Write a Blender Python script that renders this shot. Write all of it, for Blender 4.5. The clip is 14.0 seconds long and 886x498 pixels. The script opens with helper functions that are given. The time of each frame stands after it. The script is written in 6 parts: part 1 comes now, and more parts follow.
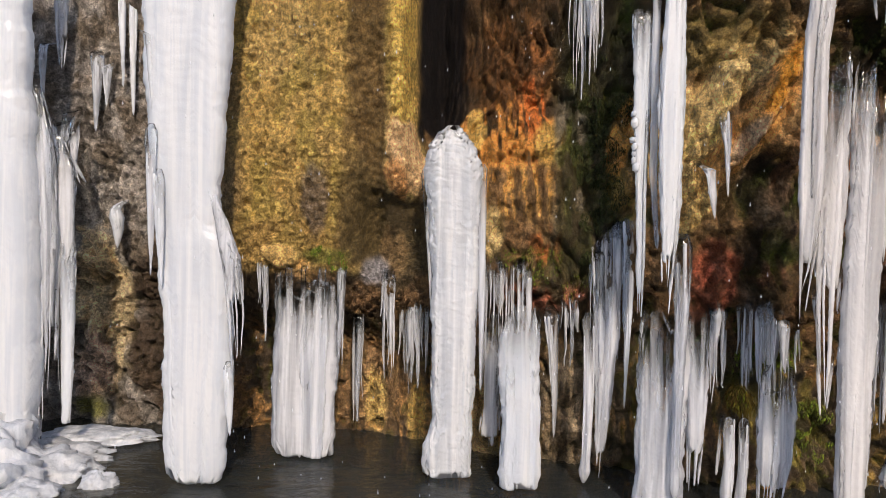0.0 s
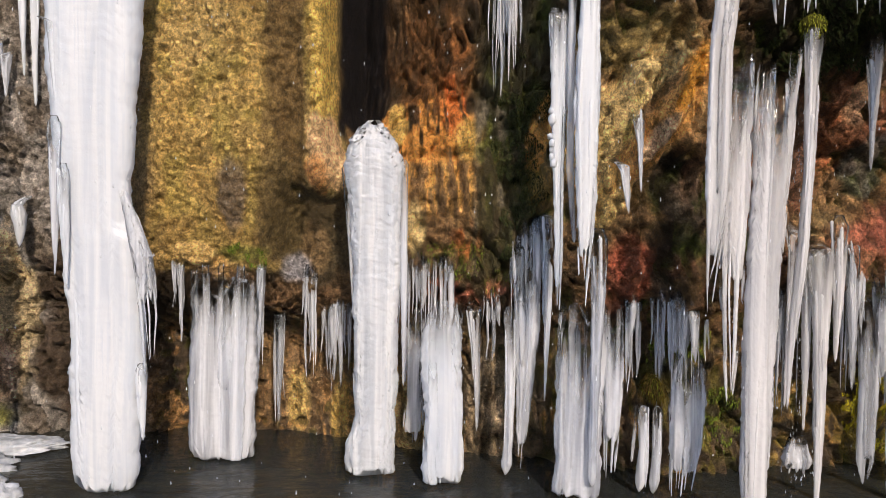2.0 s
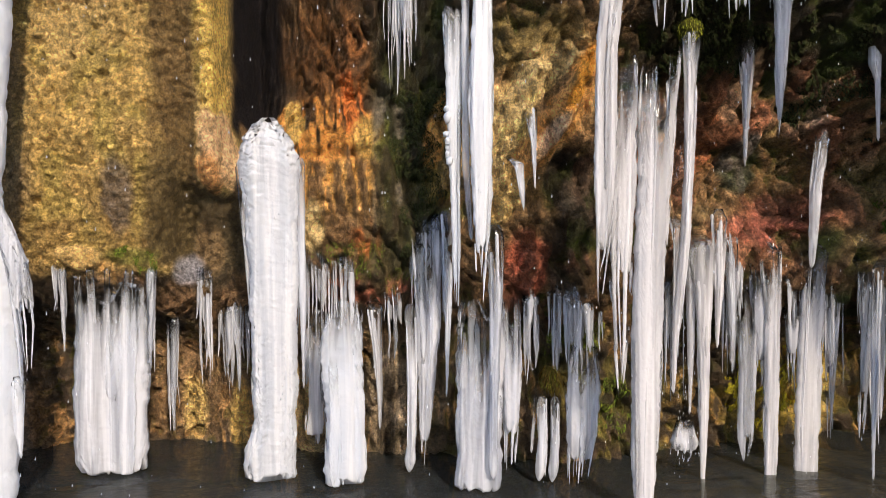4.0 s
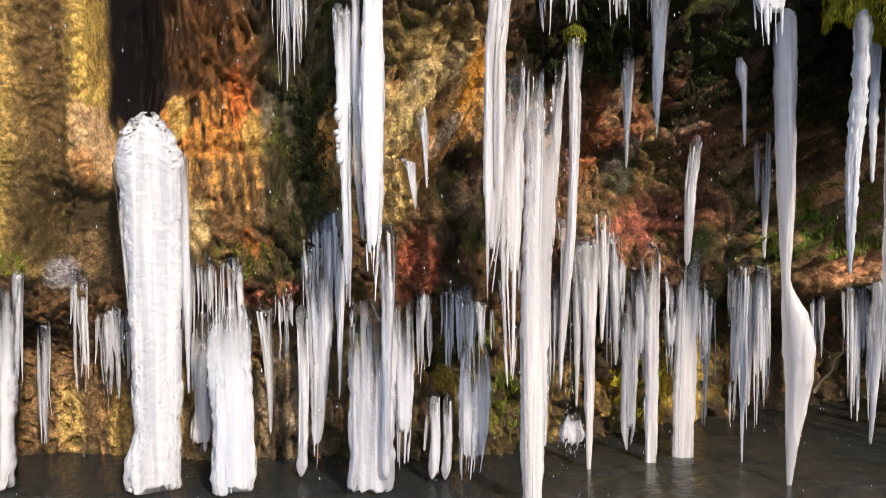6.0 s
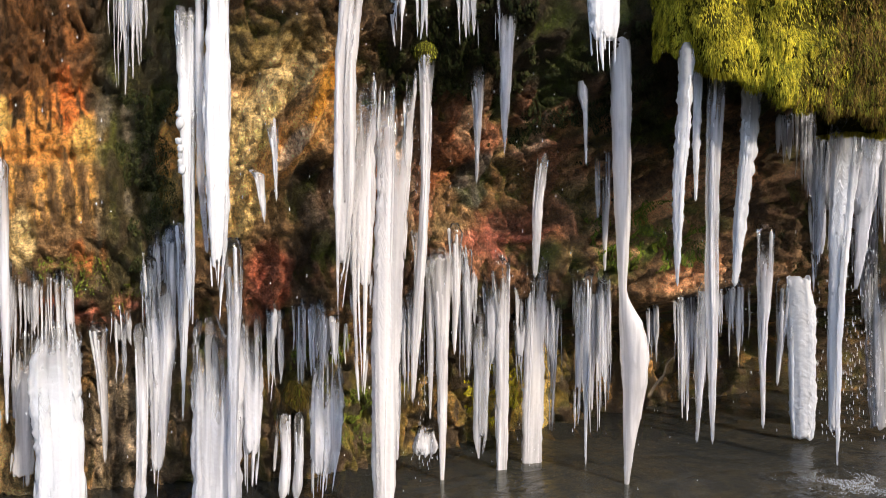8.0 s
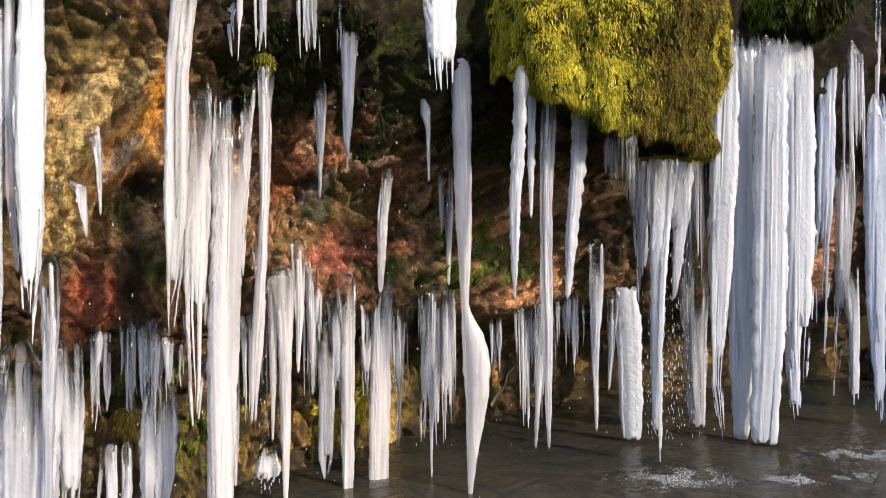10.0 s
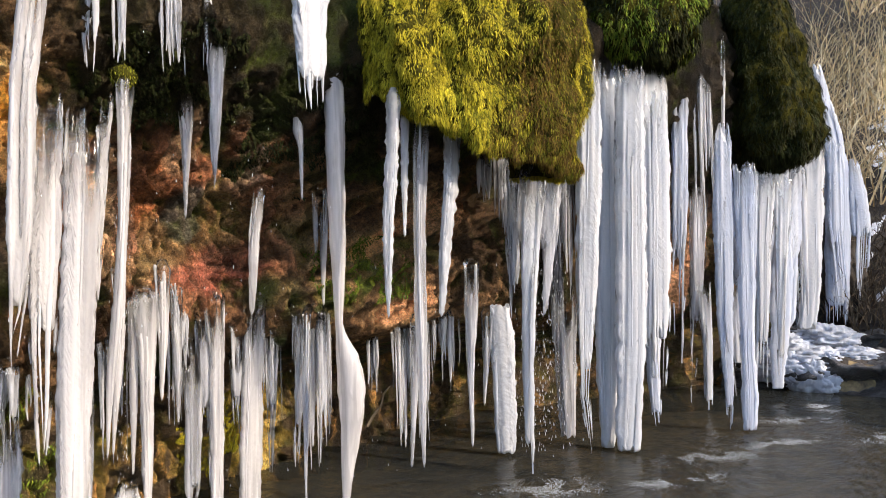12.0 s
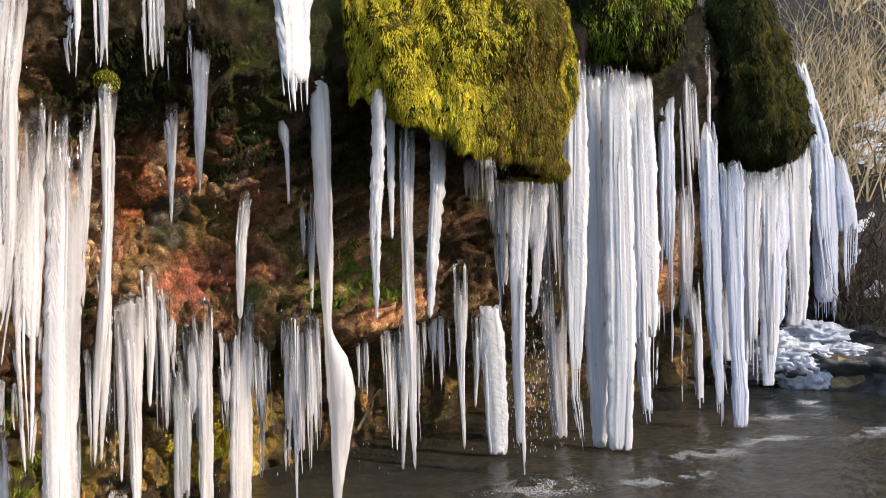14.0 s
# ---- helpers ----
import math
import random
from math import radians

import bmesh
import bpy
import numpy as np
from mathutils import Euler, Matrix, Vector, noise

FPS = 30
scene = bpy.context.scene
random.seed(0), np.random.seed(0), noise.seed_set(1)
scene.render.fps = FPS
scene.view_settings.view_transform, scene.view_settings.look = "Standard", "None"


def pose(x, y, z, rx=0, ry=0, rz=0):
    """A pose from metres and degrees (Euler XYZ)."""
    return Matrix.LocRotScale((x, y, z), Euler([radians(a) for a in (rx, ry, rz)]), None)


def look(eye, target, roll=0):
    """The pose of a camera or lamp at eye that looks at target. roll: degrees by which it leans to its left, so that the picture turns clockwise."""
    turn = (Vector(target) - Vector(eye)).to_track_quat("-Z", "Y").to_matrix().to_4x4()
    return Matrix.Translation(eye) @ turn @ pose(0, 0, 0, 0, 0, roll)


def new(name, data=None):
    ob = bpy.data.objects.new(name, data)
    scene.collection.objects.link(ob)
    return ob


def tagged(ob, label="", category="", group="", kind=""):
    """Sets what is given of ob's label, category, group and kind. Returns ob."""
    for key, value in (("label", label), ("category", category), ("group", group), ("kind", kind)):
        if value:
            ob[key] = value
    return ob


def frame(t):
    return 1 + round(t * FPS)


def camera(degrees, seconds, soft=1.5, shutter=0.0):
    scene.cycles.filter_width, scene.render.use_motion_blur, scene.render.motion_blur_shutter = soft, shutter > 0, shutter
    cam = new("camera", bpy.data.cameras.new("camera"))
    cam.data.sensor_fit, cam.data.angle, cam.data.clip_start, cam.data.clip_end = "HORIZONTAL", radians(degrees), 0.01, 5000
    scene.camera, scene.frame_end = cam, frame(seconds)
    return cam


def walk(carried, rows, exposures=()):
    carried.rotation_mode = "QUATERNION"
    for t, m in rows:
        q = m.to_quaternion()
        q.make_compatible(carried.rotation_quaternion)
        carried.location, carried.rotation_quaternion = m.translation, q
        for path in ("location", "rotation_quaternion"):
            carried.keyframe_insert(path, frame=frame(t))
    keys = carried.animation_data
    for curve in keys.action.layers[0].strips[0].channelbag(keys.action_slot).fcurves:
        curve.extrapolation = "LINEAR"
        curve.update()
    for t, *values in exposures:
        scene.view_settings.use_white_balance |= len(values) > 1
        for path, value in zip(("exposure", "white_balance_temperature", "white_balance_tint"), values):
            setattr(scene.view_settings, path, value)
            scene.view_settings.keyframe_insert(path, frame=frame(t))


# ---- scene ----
cam = camera(63.9, 14.0, soft=0.7)
EXPOSURES = [(0.0, 1.18, 6700, 15), (3.0, 1.36, 6650, 15), (6.5, 1.62, 6750, 15), (8.0, 1.68, 6800, 15), (11.0, 1.72, 6900, 15), (14.0, 1.76, 7000, 15)]
PATH = [
    (0, (0.169, 0.23, 1.587), (0.103, 2.229, 1.567), 1.1),
    (0.5, (0.168, 0.229, 1.589), (0.132, 2.229, 1.569), 1.1),
    (1, (0.181, 0.233, 1.585), (0.19, 2.232, 1.565), 1.1),
    (1.5, (0.196, 0.238, 1.584), (0.265, 2.237, 1.56), 1.0),
    (2, (0.214, 0.239, 1.587), (0.349, 2.234, 1.558), 0.7),
    (2.5, (0.236, 0.242, 1.593), (0.44, 2.231, 1.559), 0.3),
    (3, (0.254, 0.242, 1.587), (0.52, 2.224, 1.552), 0.0),
    (5.5, (0.329, 0.236, 1.587), (0.909, 2.149, 1.551), -0.4),
    (6, (0.342, 0.239, 1.594), (0.996, 2.129, 1.555), -0.4),
    (6.5, (0.356, 0.236, 1.598), (1.087, 2.097, 1.563), -0.3),
    (7, (0.374, 0.232, 1.601), (1.19, 2.057, 1.574), -0.3),
    (7.5, (0.414, 0.226, 1.609), (1.315, 2.011, 1.588), -0.3),
    (8, (0.437, 0.22, 1.615), (1.429, 1.957, 1.602), -0.3),
    (10.5, (0.528, 0.158, 1.618), (1.914, 1.6, 1.656), -0.9),
    (11, (0.54, 0.145, 1.616), (1.988, 1.523, 1.668), -1.1),
    (11.5, (0.542, 0.13, 1.616), (2.044, 1.449, 1.681), -1.2),
    (12, (0.555, 0.117, 1.619), (2.098, 1.388, 1.692), -1.3),
    (12.5, (0.565, 0.092, 1.616), (2.129, 1.335, 1.698), -1.4),
    (13, (0.574, 0.086, 1.613), (2.148, 1.317, 1.698), -1.6),
    (13.5, (0.573, 0.086, 1.605), (2.141, 1.324, 1.691), -1.9),
    (14, (0.574, 0.095, 1.596), (2.131, 1.348, 1.681), -2.2),
]
walk(cam, [(t, look(eye, goal, roll)) for t, eye, goal, roll in PATH], EXPOSURES)

# ---- sky and sun ----
SUN_ELEV, SUN_AZ = 29.0, 11.0      # degrees up; degrees from straight behind the first view, plus to the right
to_sun = Vector((math.sin(radians(SUN_AZ)) * math.cos(radians(SUN_ELEV)), -math.cos(radians(SUN_AZ)) * math.cos(radians(SUN_ELEV)), math.sin(radians(SUN_ELEV))))
world = bpy.data.worlds.new("sky")
scene.world = world
world.use_nodes = True
sky = world.node_tree.nodes.new("ShaderNodeTexSky")
sky.sky_type, sky.sun_disc = "NISHITA", False
sky.sun_elevation = radians(SUN_ELEV)
sky.sun_rotation = math.atan2(to_sun.x, to_sun.y)
world.node_tree.links.new(sky.outputs[0], world.node_tree.nodes["Background"].inputs[0])
world.node_tree.nodes["Background"].inputs[1].default_value = 0.15
sun = bpy.data.lights.new("sun", "SUN")
sun.energy, sun.angle, sun.color = 2.0, radians(2.5), (1.0, 0.89, 0.72)
sun_ob = new("sun", sun)
sun_ob.matrix_world = look(to_sun * 30, (0, 0, 0))


# ---- materials ----
def material(name):
    m = bpy.data.materials.new(name)
    m.use_nodes = True
    return m, m.node_tree, m.node_tree.nodes["Principled BSDF"]


def place(nt):
    """The point in the world, from the object's own space and place."""
    tc, info, add = nt.nodes.new("ShaderNodeTexCoord"), nt.nodes.new("ShaderNodeObjectInfo"), nt.nodes.new("ShaderNodeVectorMath")
    nt.links.new(tc.outputs["Object"], add.inputs[0])
    nt.links.new(info.outputs["Location"], add.inputs[1])
    return add.outputs[0]


def texture(nt, scale, detail=6.0, rough=0.6, stretch=(1, 1, 1), distort=0.0):
    """Noise in world space, stretched along the axes."""
    where = place(nt)
    mp = nt.nodes.new("ShaderNodeMapping")
    mp.inputs["Scale"].default_value = stretch
    n = nt.nodes.new("ShaderNodeTexNoise")
    n.inputs["Scale"].default_value, n.inputs["Detail"].default_value = scale, detail
    n.inputs["Roughness"].default_value, n.inputs["Distortion"].default_value = rough, distort
    nt.links.new(where, mp.inputs["Vector"])
    nt.links.new(mp.outputs[0], n.inputs["Vector"])
    return n.outputs["Fac"]


def ramp(nt, fac, *stops):
    r = nt.nodes.new("ShaderNodeValToRGB")
    while len(r.color_ramp.elements) < len(stops):
        r.color_ramp.elements.new(0.5)
    for e, (p, c) in zip(r.color_ramp.elements, stops):
        e.position, e.color = p, (*c, 1) if len(c) == 3 else c
    nt.links.new(fac, r.inputs[0])
    return r.outputs[0]


def grey(v):
    return (v, v, v)


def mixed(nt, fac, a, b, how="MIX"):
    n = nt.nodes.new("ShaderNodeMix")
    n.data_type, n.blend_type = "RGBA", how
    for key, v in ((0, fac), (6, a), (7, b)):
        if isinstance(v, (int, float)):
            n.inputs[key].default_value = v
        elif isinstance(v, tuple):
            n.inputs[key].default_value = (*v, 1)
        else:
            nt.links.new(v, n.inputs[key])
    return n.outputs[2]


def bumped(nt, bsdf, *layers):
    last = None
    for fac, strength, dist in layers:
        b = nt.nodes.new("ShaderNodeBump")
        b.inputs["Strength"].default_value, b.inputs["Distance"].default_value = strength, dist
        nt.links.new(fac, b.inputs["Height"])
        if last:
            nt.links.new(last, b.inputs["Normal"])
        last = b.outputs[0]
    nt.links.new(last, bsdf.inputs["Normal"])


def ice_material(name, low, high, clear, rough, bump, head=0.0):
    """Ice with broad upright streaks: cloudy where it holds air, see-through between; light spreads inside the cloudy parts."""
    m, nt, b = material(name)
    streak = texture(nt, 1.0, 3, 0.5, (17, 17, 0.9), 0.5)
    crease = texture(nt, 1.0, 2, 0.5, (46, 46, 1.6), 0.3)
    pits = texture(nt, 58, 3, 0.6)
    blot = texture(nt, 3.2, 4, 0.6)
    info = nt.nodes.new("ShaderNodeObjectInfo")
    top = nt.nodes.new("ShaderNodeAttribute")
    top.attribute_name = "head"
    col = mixed(nt, ramp(nt, streak, (0.36, grey(0)), (0.62, grey(1))), low, high)
    col = mixed(nt, ramp(nt, blot, (0.5, grey(0)), (0.7, grey(0.5))), col, high)
    col = mixed(nt, ramp(nt, crease, (0.34, grey(0.55)), (0.44, grey(0))), col, low)
    nt.links.new(col, b.inputs["Base Color"])
    b.inputs["IOR"].default_value, b.inputs["Roughness"].default_value = 1.31, rough
    bumped(nt, b, (streak, bump, 0.012), (crease, bump * 1.5, 0.006), (ramp(nt, pits, (0.52, grey(0)), (0.72, grey(1))), bump * 1.4, 0.005))
    through_ = nt.nodes.new("ShaderNodeBsdfTranslucent")
    nt.links.new(col, through_.inputs["Color"])
    body = nt.nodes.new("ShaderNodeMixShader")
    body.inputs[0].default_value = 0.5
    nt.links.new(b.outputs[0], body.inputs[1])
    nt.links.new(through_.outputs[0], body.inputs[2])
    t = nt.nodes.new("ShaderNodeMapRange")
    t.inputs["From Min"].default_value, t.inputs["From Max"].default_value = 0.62, 0.38
    t.inputs["To Min"].default_value, t.inputs["To Max"].default_value = clear[0], clear[1]
    nt.links.new(streak, t.inputs["Value"])
    v = nt.nodes.new("ShaderNodeMath")
    v.operation = "MULTIPLY_ADD"
    v.inputs[1].default_value = 0.4 * clear[1]
    nt.links.new(info.outputs["Random"], v.inputs[0])
    nt.links.new(t.outputs[0], v.inputs[2])
    h = nt.nodes.new("ShaderNodeMath")
    h.operation, h.use_clamp = "MULTIPLY_ADD", True
    h.inputs[1].default_value = head
    fade = nt.nodes.new("ShaderNodeMath")
    fade.operation = "MULTIPLY"
    nt.links.new(top.outputs["Fac"], fade.inputs[0])
    nt.links.new(ramp(nt, streak, (0.35, grey(1.3)), (0.65, grey(0.8))), fade.inputs[1])
    nt.links.new(fade.outputs[0], h.inputs[0])
    nt.links.new(v.outputs[0], h.inputs[2])
    glass = nt.nodes.new("ShaderNodeBsdfTransparent")
    glass.inputs[0].default_value = (0.97, 0.98, 0.985, 1)
    shine = nt.nodes.new("ShaderNodeBsdfGlossy")
    shine.inputs["Roughness"].default_value = 0.12
    fr = nt.nodes.new("ShaderNodeFresnel")
    fr.inputs["IOR"].default_value = 1.31
    clearly = nt.nodes.new("ShaderNodeMixShader")
    nt.links.new(fr.outputs[0], clearly.inputs[0])
    nt.links.new(glass.outputs[0], clearly.inputs[1])
    nt.links.new(shine.outputs[0], clearly.inputs[2])
    whole = nt.nodes.new("ShaderNodeMixShader")
    nt.links.new(h.outputs[0], whole.inputs[0])
    nt.links.new(body.outputs[0], whole.inputs[1])
    nt.links.new(clearly.outputs[0], whole.inputs[2])
    nt.links.new(whole.outputs[0], nt.nodes["Material Output"].inputs["Surface"])
    return m


ICE = {
    "white": ice_material("white_ice", (0.64, 0.68, 0.74), (0.74, 0.755, 0.78), (0.0, 0.07), 0.3, 0.2, 0.9),
    "milky": ice_material("milky_ice", (0.64, 0.67, 0.74), (0.77, 0.78, 0.81), (0.08, 0.5), 0.2, 0.2, 1.0),
    "clear": ice_material("clear_ice", (0.62, 0.64, 0.69), (0.8, 0.8, 0.82), (0.16, 0.56), 0.1, 0.28, 1.0),
    "crust": ice_material("crusted_ice", (0.64, 0.68, 0.74), (0.76, 0.77, 0.79), (0.0, 0.2), 0.22, 0.5, 0.6),
    # bluer copy of the ice, with the skylight of shaded ice put in
    "blue": ice_material("blue_ice", (0.6, 0.67, 0.8), (0.72, 0.76, 0.83), (0.0, 0.16), 0.2, 0.2, 0.6),
    # warmer copy of the ice, tinted for light bounced off the rock
    "rosy": ice_material("rosy_ice", (0.655, 0.65, 0.665), (0.76, 0.75, 0.755), (0.05, 0.36), 0.25, 0.2, 1.0),
}


def rock_material():
    """Tufa rock: mineral colours from the mesh, broken by pits, wet streaks and lichen grain."""
    m, nt, b = material("tufa_rock")
    at = nt.nodes.new("ShaderNodeAttribute")
    at.attribute_name = "mineral"
    wet = nt.nodes.new("ShaderNodeAttribute")
    wet.attribute_name = "wet"
    n1 = texture(nt, 9, 8, 0.68)
    n2 = texture(nt, 62, 6, 0.7)
    n3 = texture(nt, 120, 4, 0.7)
    n4 = texture(nt, 24, 6, 0.7)
    vor = nt.nodes.new("ShaderNodeTexVoronoi")
    vor.inputs["Scale"].default_value = 42
    sway = nt.nodes.new("ShaderNodeVectorMath")
    nt.links.new(place(nt), sway.inputs[0])
    nt.links.new(ramp(nt, n1, (0.2, grey(0)), (0.8, grey(0.25))), sway.inputs[1])
    nt.links.new(sway.outputs[0], vor.inputs["Vector"])
    pebble = ramp(nt, vor.outputs["Distance"], (0.0, grey(1)), (0.75, grey(0)))
    flute = texture(nt, 1, 6, 0.65, (30, 30, 7), 0.8)
    col = mixed(nt, 1.0, at.outputs["Color"], ramp(nt, n1, (0.3, grey(0.62)), (0.5, grey(1.0)), (0.7, grey(1.35))), "MULTIPLY")
    col = mixed(nt, 1.0, col, ramp(nt, n2, (0.38, grey(0.62)), (0.5, grey(1.0)), (0.62, grey(1.4))), "MULTIPLY")
    col = mixed(nt, 1.0, col, ramp(nt, n4, (0.36, grey(0.5)), (0.5, grey(1.0)), (0.64, grey(1.5))), "MULTIPLY")
    col = mixed(nt, ramp(nt, flute, (0.58, grey(0)), (0.7, grey(0.22))), col, (0.025, 0.022, 0.016))
    nt.links.new(col, b.inputs["Base Color"])
    r = nt.nodes.new("ShaderNodeMapRange")
    r.inputs["To Min"].default_value, r.inputs["To Max"].default_value = 0.75, 0.28
    nt.links.new(wet.outputs["Fac"], r.inputs["Value"])
    nt.links.new(r.outputs[0], b.inputs["Roughness"])
    b.inputs["Specular IOR Level"].default_value = 0.14
    h1 = ramp(nt, n1, (0.36, grey(0)), (0.64, grey(1)))
    h2 = ramp(nt, n2, (0.38, grey(0)), (0.62, grey(1)))
    hf = ramp(nt, flute, (0.36, grey(0)), (0.62, grey(1)))
    bumped(nt, b, (h1, 0.8, 0.09), (hf, 0.8, 0.05), (ramp(nt, n4, (0.38, grey(0)), (0.62, grey(1))), 0.9, 0.045), (pebble, 1.0, 0.06), (h2, 0.9, 0.024), (n3, 0.6, 0.008))
    return m


def plain(name, c1, c2, scale, rough, bump=0.4, dist=0.01, stretch=(1, 1, 1)):
    """A two-tone surface with noise grain at two scales."""
    m, nt, b = material(name)
    n1, n2 = texture(nt, scale, 6, 0.65, stretch), texture(nt, scale * 5, 4, 0.6, stretch)
    col = mixed(nt, ramp(nt, n1, (0.35, grey(0)), (0.65, grey(1))), c1, c2)
    col = mixed(nt, 1.0, col, ramp(nt, n2, (0.3, grey(0.6)), (0.7, grey(1.35))), "MULTIPLY")
    nt.links.new(col, b.inputs["Base Color"])
    b.inputs["Roughness"].default_value = rough
    bumped(nt, b, (n1, bump, dist), (n2, bump, dist * 0.3))
    return m


def strand_material(name, *cols):
    """Moss or twigs: each strand takes its own tone."""
    m, nt, b = material(name)
    g = nt.nodes.new("ShaderNodeNewGeometry")
    step = 1.0 / max(1, len(cols) - 1)
    col = ramp(nt, g.outputs["Random Per Island"], *[(i * step, c) for i, c in enumerate(cols)])
    n = texture(nt, 5, 4, 0.6)
    col = mixed(nt, 1.0, col, ramp(nt, n, (0.3, grey(0.55)), (0.7, grey(1.3))), "MULTIPLY")
    nt.links.new(col, b.inputs["Base Color"])
    b.inputs["Roughness"].default_value = 0.75
    b.inputs["Specular IOR Level"].default_value = 0.08
    return m


def water_material():
    """Slightly murky water: the bed shows through, the surface mirrors the cliff."""
    m, nt, b = material("pool_water")
    big = texture(nt, 1, 2, 0.5, (2.2, 3.6, 1), 0.6)
    small = texture(nt, 1, 3, 0.55, (11, 17, 1), 0.5)
    b.inputs["Base Color"].default_value = (0.03, 0.034, 0.034, 1)
    b.inputs["Roughness"].default_value, b.inputs["IOR"].default_value = 0.05, 1.33
    bumped(nt, b, (big, 0.5, 0.07), (small, 0.6, 0.016))
    clear = nt.nodes.new("ShaderNodeBsdfTransparent")
    clear.inputs[0].default_value = (0.62, 0.62, 0.54, 1)
    mix = nt.nodes.new("ShaderNodeMixShader")
    mix.inputs[0].default_value = 0.42
    nt.links.new(b.outputs[0], mix.inputs[1])
    nt.links.new(clear.outputs[0], mix.inputs[2])
    nt.links.new(mix.outputs[0], nt.nodes["Material Output"].inputs["Surface"])
    return m


ROCK = rock_material()
BED = plain("stream_bed", (0.06, 0.05, 0.035), (0.26, 0.19, 0.09), 5, 0.8, 0.6, 0.03)
BANK = plain("leaf_litter_ground", (0.012, 0.009, 0.007), (0.045, 0.034, 0.025), 7, 0.9, 0.8, 0.05)
SNOW = plain("old_snow", (0.5, 0.53, 0.57), (0.72, 0.74, 0.77), 9, 0.6, 0.5, 0.02)
WATER = water_material()
FOAM_GLINT = plain("foam", (0.2, 0.22, 0.23), (0.42, 0.45, 0.46), 30, 0.5, 0.8, 0.01)
DARK_STONE = plain("wet_dark_stone", (0.02, 0.02, 0.022), (0.09, 0.085, 0.08), 8, 0.35, 0.8, 0.04)
MOSS_BODY = plain("moss_mat", (0.014, 0.015, 0.004), (0.05, 0.045, 0.008), 14, 1.0, 0.8, 0.03)
MOSS_BODY.node_tree.nodes["Principled BSDF"].inputs["Specular IOR Level"].default_value = 0.02
MOSS_GOLD = strand_material("golden_moss", (0.05, 0.05, 0.008), (0.34, 0.3, 0.02), (0.6, 0.5, 0.03), (0.26, 0.2, 0.02), (0.7, 0.6, 0.06))
MOSS_OLIVE = strand_material("olive_moss", (0.025, 0.03, 0.005), (0.13, 0.14, 0.012), (0.26, 0.26, 0.02), (0.09, 0.075, 0.012))
MOSS_BROWN = strand_material("brown_moss", (0.014, 0.009, 0.004), (0.09, 0.052, 0.012), (0.2, 0.13, 0.022), (0.05, 0.03, 0.01))
MOSS_GREEN = strand_material("green_moss", (0.025, 0.04, 0.006), (0.07, 0.11, 0.012), (0.16, 0.22, 0.02), (0.12, 0.11, 0.02))
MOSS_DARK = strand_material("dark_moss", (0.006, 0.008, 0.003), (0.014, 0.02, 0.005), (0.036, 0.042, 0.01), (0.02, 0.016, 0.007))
TWIG = strand_material("straw_twigs", (0.3, 0.2, 0.1), (0.75, 0.56, 0.3), (0.88, 0.74, 0.48), (0.55, 0.38, 0.2))
DARK_TWIG = strand_material("dead_twigs", (0.05, 0.035, 0.025), (0.12, 0.09, 0.06), (0.2, 0.16, 0.11))


# ---- building helpers ----
def link(name, verts, faces, mat, parent=None, label="", smooth=True, head=None):
    me = bpy.data.meshes.new(name)
    me.from_pydata(verts, [], faces)
    me.materials.append(mat)
    if smooth:
        me.polygons.foreach_set("use_smooth", [True] * len(me.polygons))
    if head is not None:
        at = me.attributes.new("head", "FLOAT", "POINT")
        at.data.foreach_set("value", head)
    ob = new(name, me)
    if parent:
        ob.parent = parent
    if label:
        ob["label"] = label
    return ob


def thing(name, at, label, category, group=""):
    e = new(name)
    e.location = at
    e.empty_display_size = 0.1
    return tagged(e, label, category, group)


def nz(x, y, z):
    return noise.noise(Vector((x, y, z)))


def sstep(a, b, v):
    t = np.clip((v - a) / (b - a), 0, 1)
    return t * t * (3 - 2 * t)


# ---- the cliff ----
KX = (-5.0, -2.7, -2.2, -1.75, -1.5, -0.9, -0.45, -0.28, -0.06, 0.15, 0.6, 1.0, 1.3, 1.6, 2.0, 2.4, 2.9, 3.4, 4.0, 5.0, 6.0, 7.0, 8.0, 9.0, 10.0, 11.0, 12.6)
FOOT = (6.3, 6.05, 6.1, 6.1, 6.1, 6.1, 6.0, 5.9, 5.75, 5.6, 5.45, 5.35, 5.2, 5.1, 4.95, 4.95, 4.95, 5.0, 5.1, 5.2, 5.3, 5.2, 4.8, 4.3, 3.9, 3.4, 3.0)
LIP = (6.2, 6.0, 6.0, 5.41, 5.35, 5.35, 5.45, 5.5, 5.5, 5.3, 5.2, 5.1, 4.9, 4.8, 4.75, 4.65, 4.55, 4.5, 4.25, 4.1, 4.0, 3.9, 3.7, 3.5, 3.3, 3.1, 2.9)
MID = (6.1, 5.9, 5.9, 5.31, 5.25, 5.15, 5.25, 5.28, 5.42, 5.3, 5.12, 5.1, 4.8, 4.6, 4.5, 4.62, 4.6, 4.55, 4.25, 4.0, 3.9, 3.8, 3.5, 3.3, 3.2, 3.0, 2.9)
UP = (6.0, 5.8, 5.8, 5.26, 5.2, 5.1, 5.2, 5.3, 6.3, 5.7, 5.2, 5.1, 4.75, 4.5, 4.4, 4.35, 4.3, 4.2, 3.85, 3.5, 3.6, 3.6, 3.2, 3.1, 3.1, 3.0, 2.9)
CORNICE = (6.0, 5.8, 5.8, 5.21, 5.15, 5.05, 5.15, 5.3, 6.4, 5.9, 5.2, 5.0, 4.5, 4.2, 4.1, 4.0, 3.9, 3.75, 3.45, 3.1, 3.15, 3.2, 2.9, 2.8, 2.9, 2.9, 2.9)
